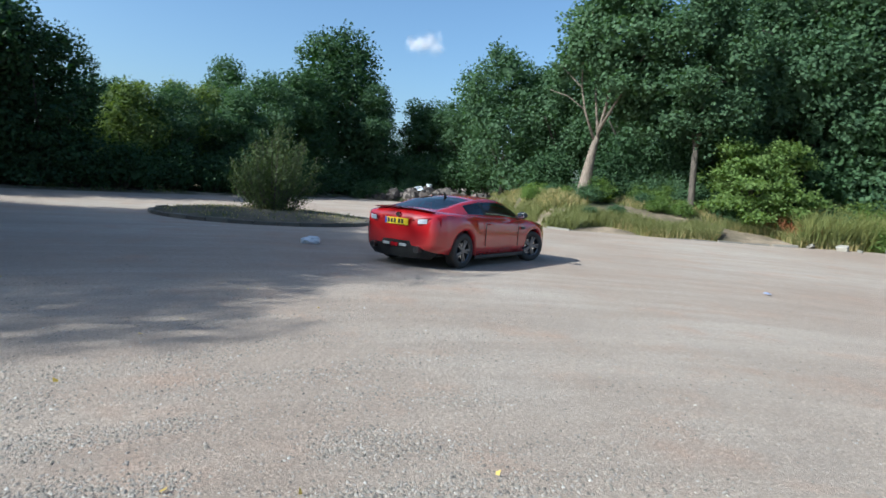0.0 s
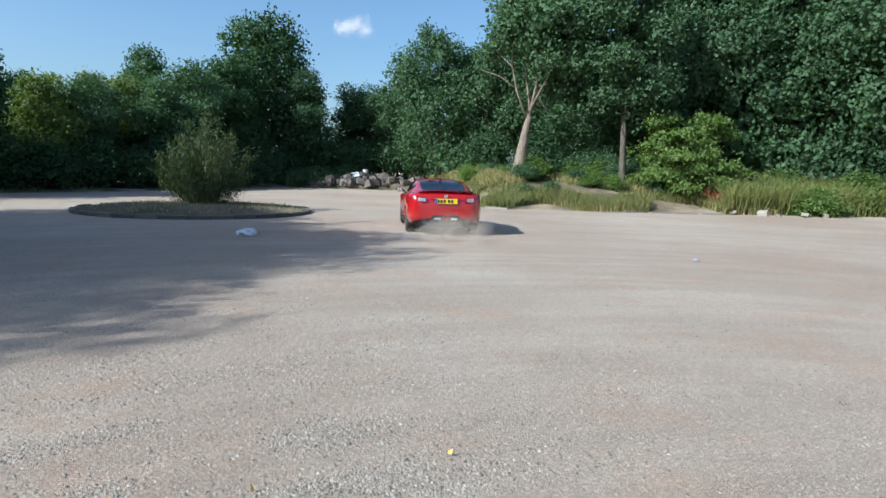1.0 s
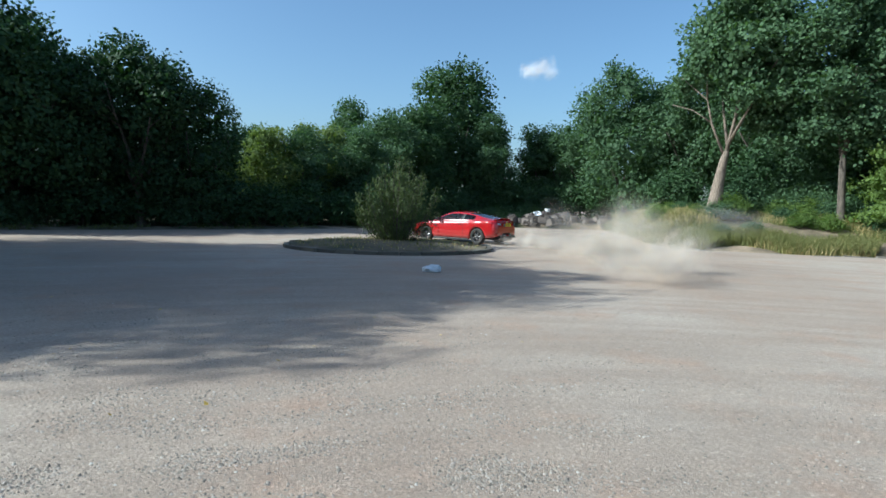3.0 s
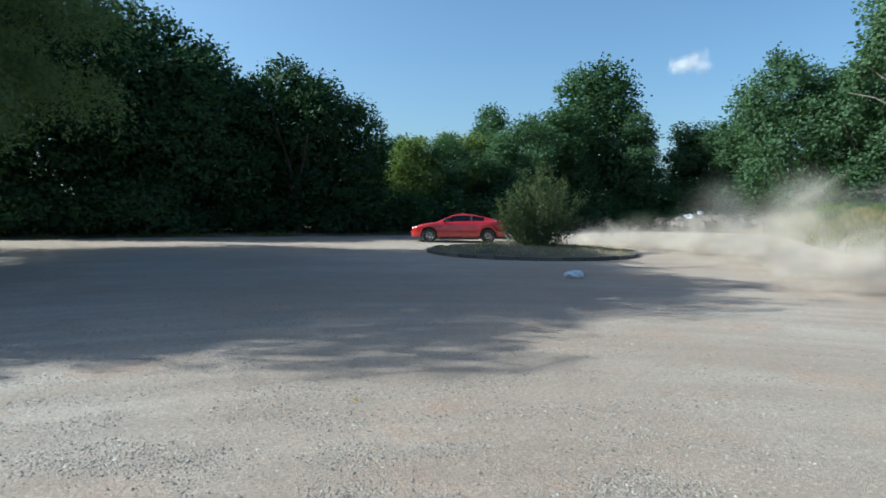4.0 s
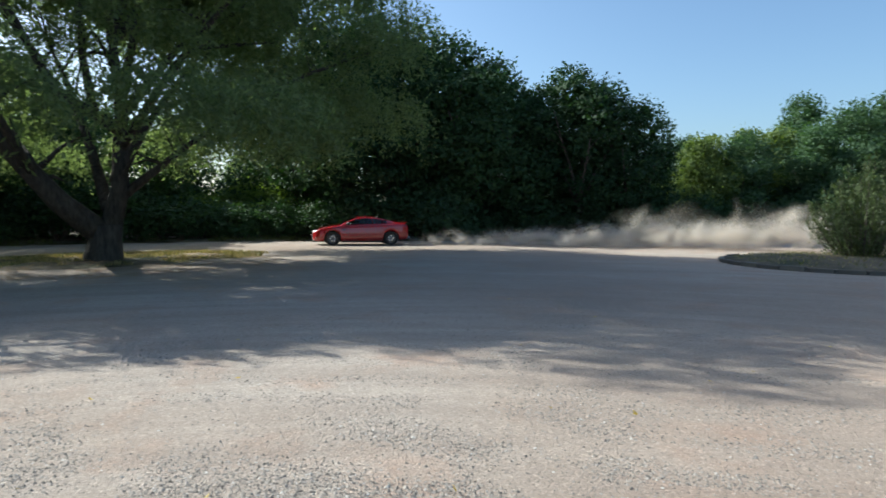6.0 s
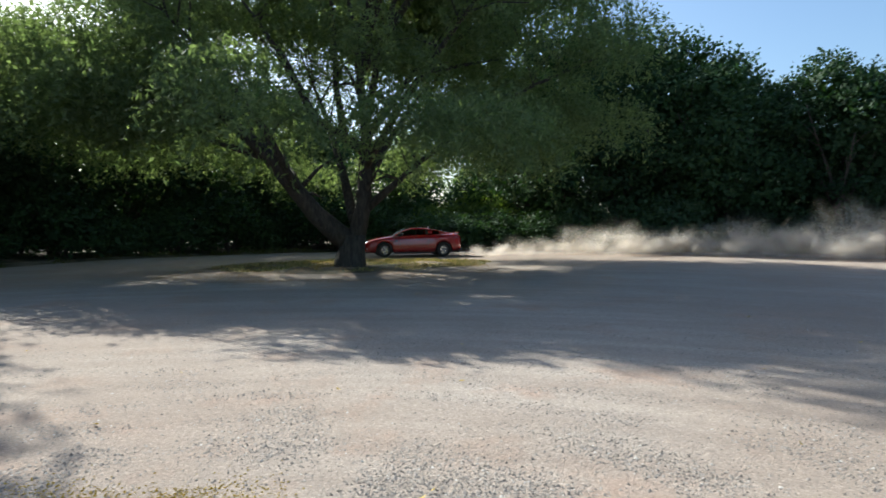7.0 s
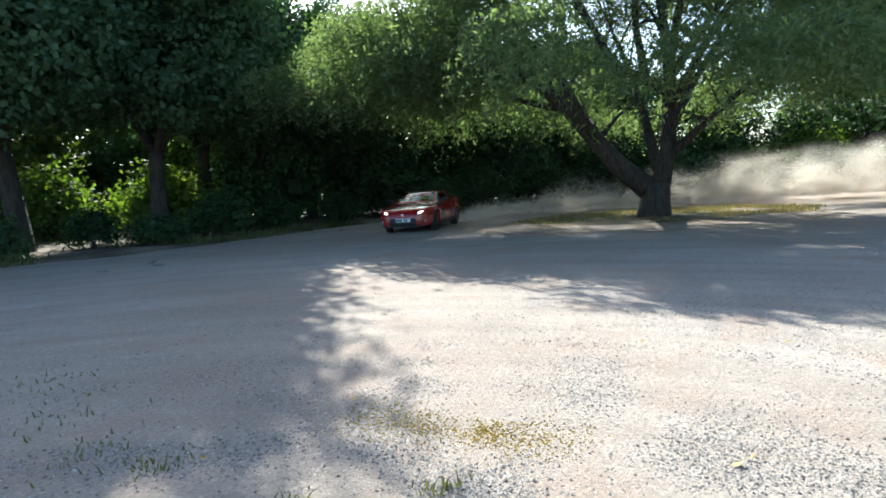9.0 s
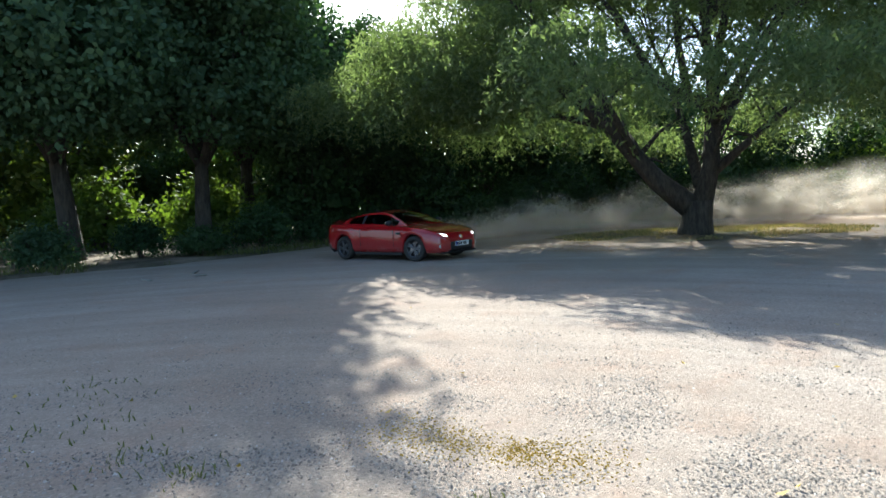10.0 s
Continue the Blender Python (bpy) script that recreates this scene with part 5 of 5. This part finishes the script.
        part("clear_lens", bm, LAMP_CLEAR, lamp, "", True)
        # nose lamps
        def head(u, w):
            y = s * (0.47 + 0.33 * u)
            x = 2.085 - 0.10 * u - 0.22 * u ** 2.4 - 0.07 * w
            z = 0.565 + 0.02 * u + (0.085 + 0.055 * u) * w
            return Vector((x, y, z))
        bm = grid_mesh([[head(u, w) + Vector((0.02, 0, 0)) for u in np.linspace(0, 1, 9)] for w in (0, 0.33, 0.66, 1)])
        bmesh.ops.solidify(bm, geom=list(bm.faces), thickness=0.03 * s)
        lamp = part("headlight", bm, LAMP_CLEAR, car, "clear swept headlight, lit", True)
        bm = grid_mesh([[head(u, w) + Vector((0.045, 0, 0)) for u in np.linspace(0.12, 0.62, 6)] for w in (0.3, 0.55, 0.8)])
        bmesh.ops.solidify(bm, geom=list(bm.faces), thickness=0.012 * s)
        part("bulb", bm, HEADLAMP, lamp, "", True)
        part("fog_light", tube([Vector((1.97, s * 0.68, 0.36)), Vector((2.03, s * 0.68, 0.36))], [0.05, 0.045], 14), LAMP_CLEAR, car)
        bm = bmesh.new()
        bmesh.ops.create_uvsphere(bm, u_segments=14, v_segments=10, radius=1, matrix=Matrix.Translation((0.60, s * 0.955, 0.965)) @ Matrix.Diagonal((0.085, 0.105, 0.07, 1)))
        tube([Vector((0.62, s * 0.80, 0.90)), Vector((0.61, s * 0.90, 0.945))], [0.03, 0.025], 8, bm)
        mirror = part("wing_mirror", bm, BLACK, car, "black wing mirror", True)
        part("mirror_glass", box(0.008, 0.15, 0.095, (0.522, s * 0.955, 0.965), 0.003), CHROME, mirror)
        part("door_handle", box(0.16, 0.03, 0.03, (-0.42, s * 0.885, 0.79), 0.01), PAINT, car)
        part("sill", box(1.75, 0.05, 0.07, (0, s * 0.84, 0.185), 0.015), BLACK, car, "black side sill")
        bm = box(0.005, 0.010, 0.46, (0.62, s * 0.877, 0.58))
        part("door_seam", bm, BLACK, car)
        part("door_seam", box(0.005, 0.010, 0.46, (-0.60, s * 0.882, 0.60)), BLACK, car)
        part("side_vent", box(0.14, 0.02, 0.05, (0.80, s * 0.885, 0.70), 0.008), BLACK, car)
    part("grille", box(0.05, 0.86, 0.20, (2.105, 0, 0.36), 0.02), BLACK, car, "black front grille")
    part("splitter", box(0.16, 1.3, 0.04, (2.0, 0, 0.20), 0.012), BLACK, car)
    part("badge", tube([Vector((2.10, 0, 0.56)), Vector((2.125, 0, 0.56))], [0.05, 0.045], 14), CHROME, car)
    part("badge", tube([Vector((-2.085, 0, 0.895)), Vector((-2.12, 0, 0.895))], [0.05, 0.045], 14), CHROME, car)
    part("aerial", tube([Vector((-0.75, 0, 1.24)), Vector((-0.83, 0, 1.33))], [0.03, 0.008], 6), BLACK, car)
    for x, mat, name, sgn in ((-2.145, PLATE_YELLOW, "rear_plate", -1), (2.142, PLATE_WHITE, "front_plate", 1)):
        z = 0.785 if sgn < 0 else 0.40
        pl = part(name, box(0.012, 0.52, 0.111, (x, 0, z), 0.003), mat, car, "yellow number plate" if sgn < 0 else "white number plate")
        part("blue_band", box(0.004, 0.045, 0.105, (x + sgn * 0.008, -0.235 * sgn, z)), PLATE_BLUE, pl)
        for y, w in ((0.135, 0.05), (0.065, 0.05), (-0.035, 0.05), (-0.105, 0.05), (-0.175, 0.05)):
            part("plate_bar", box(0.004, w, 0.075, (x + sgn * 0.008, -y * sgn * -1, z)), BLACK, pl)
    bm = box(0.02, 0.70, 0.03, (-2.125, 0, 0.84), 0.008)
    part("boot_trim", bm, PAINT, car)
    wheels = [wheel(car, x, y) for x in (AXLE, -AXLE) for y in (0.765, -0.765)]
    return car, wheels


CAR, WHEELS = build_car()


# ---- dust thrown up by the wheels ----
def puff_mesh(seed):
    """A loose cloud of fine wisps about a metre in radius."""
    return flakes_mesh("dust_puff", seed, 12, np.array([0.46, 0.40, 0.22]), 0.5, 0.95, DUST)


# the car's way: seconds, x, y, heading
DRIVE = [(0.0, 0.42, 12.45, 54), (0.5, 1.10, 13.8, 70), (1.0, 1.38, 16.2, 91), (1.5, 1.22, 18.5, 98), (2.0, 0.28, 20.95, 116), (2.2, -0.35, 21.85, 122), (2.7, -2.5, 24.1, 141),
         (3.3, -6.1, 25.9, 168), (4.0, -10.75, 25.6, 201), (4.5, -14.0, 24.4, 209), (5.0, -17.4, 22.0, 219), (5.75, -22.5, 17.0, 238), (6.5, -25.5, 11.65, 254), (7.0, -26.1, 7.9, 263),
         (7.5, -25.6, 4.5, 281), (8.0, -25.0, 1.4, 303), (8.5, -23.4, -1.55, 327), (9.0, -20.9, -3.5, 352), (9.3, -19.3, -4.1, 369), (9.5, -18.3, -4.35, 384), (10.0, -16.1, -4.35, 421)]


def drive(t):
    return [float(np.interp(t, [d[0] for d in DRIVE], [d[k] for d in DRIVE])) for k in (1, 2, 3)]


def motions():
    walk(CAR, [(t, pose(x, y, 0, 0, 0, h)) for t, x, y, h in DRIVE])
    # wheels roll with the way covered; the driven rear ones spin faster
    steps = [k / 30 for k in range(301)]
    for w in WHEELS:
        at, rear = w.matrix_basis.translation.copy(), w.matrix_basis.translation.x < 0
        turn, rows, last = 0.0, [], drive(0)
        for t in steps:
            x, y, h = drive(t)
            way = math.hypot(x - last[0], y - last[1])
            turn += min(80, math.degrees(way / TYRE) * (1.15 if rear else 1.0) + (6 if rear else 0))
            last = (x, y, h)
            steer = 0 if rear else float(np.interp(t, [0, 0.5, 1.5, 2.2, 3.3, 4.5, 6.5, 7.5, 8.5, 9.3, 10], [-22, -18, 4, -4, -4, 4, -6, 8, 12, 14, 10]))
            rows.append((t, pose(at.x, at.y, at.z, 0, 0, steer) @ pose(0, 0, 0, 0, turn, 0)))
        walk(w, rows)
    # dust: every puff lies in the ground until the wheels throw it up, then drifts
    trail = new("dust_trail")
    tagged(trail, "pale beige dust thrown up behind the car", "dust", kind="stuff")
    models = [puff_mesh(s) for s in range(1, 7)]
    rng = random.Random(21)
    t = 0.25
    while t < 9.98:
        x, y, h = drive(t)
        c, s = math.cos(radians(h)), math.sin(radians(h))
        slow = t < 0.7
        for size, high, lag in ((0.5, 0.24, -0.16), (0.62, 0.4, -0.1), (0.8, 0.42, 0.12), (1.05, 0.7, 0.5), (1.35, 1.15, 1.0)):
            if slow and size > 0.55 or t < 1.4 and size > 1.0:
                continue
            if size > 1.2 and rng.random() < 0.45 or t < 2.2 and lag < 0.2 and rng.random() < 0.4:
                continue
            if t < 3.0 and size > 0.7 and rng.random() < 0.45:
                continue
            back = (2.15 if lag < 0 else 2.4) + rng.uniform(0, 0.5)
            side = rng.uniform(-0.8, 0.8)
            px, py = x - c * back - s * side, y - s * back + c * side
            k = size * rng.uniform(0.8, 1.25)
            if slow:
                k *= 0.7
            high2 = high * rng.uniform(0.7, 1.3)
            dx, dy = rng.uniform(-0.05, 0.25), rng.uniform(-0.05, 0.2)
            turn = rng.uniform(0, 360)
            start = max(0.05, t + lag * rng.uniform(0.6, 1.2))
            if start > 9.75:
                continue
            rows = []
            if start > 0.02:
                rows += [(0.0, pose(px, py, -1.6 * k - 0.3, 0, 0, turn))]
            if start > 0.3:
                rows.append((start - 0.15, pose(px, py, -1.6 * k - 0.3, 0, 0, turn)))
            for age, f in ((0.15, 0.45), (0.7, 0.9), (1.8, 1.3), (4.0, 1.7)):
                if start + age < 9.9:
                    rows.append((start + age, pose(px + dx * age - c * 0.3 * min(1, age), py + dy * age - s * 0.3 * min(1, age), high2 * f, 0, 0, turn + 14 * age)))
            rows.append((10.0, rows[-1][1].copy() if len(rows) > 2 else pose(px, py, high2 * 0.4, 0, 0, turn)))
            ob = new("dust_puff", rng.choice(models))
            ob.parent = trail
            ob.scale = (k * 1.15, k, k * 0.72)
            walk(ob, rows)
        vel = math.hypot(*[a - b for a, b in zip(drive(min(10, t + 0.1))[:2], drive(t)[:2])]) * 10 + 0.1
        t += 0.75 / max(vel, 3.0)


# ---- a small cloud far away ----
def build_cloud():
    me = flakes_mesh("cloud", 17, 60, np.array([18, 14, 6.0]), 10, 26, CLOUD)
    ob = part("cloud", me, CLOUD, None, "small white cloud in the blue sky")
    p = polar(1500, 2.6, 1500 * math.tan(radians(12.3)))
    ob.matrix_basis = pose(p.x, p.y, p.z)
    tagged(ob, category="cloud", kind="stuff")


build_cloud()
motions()
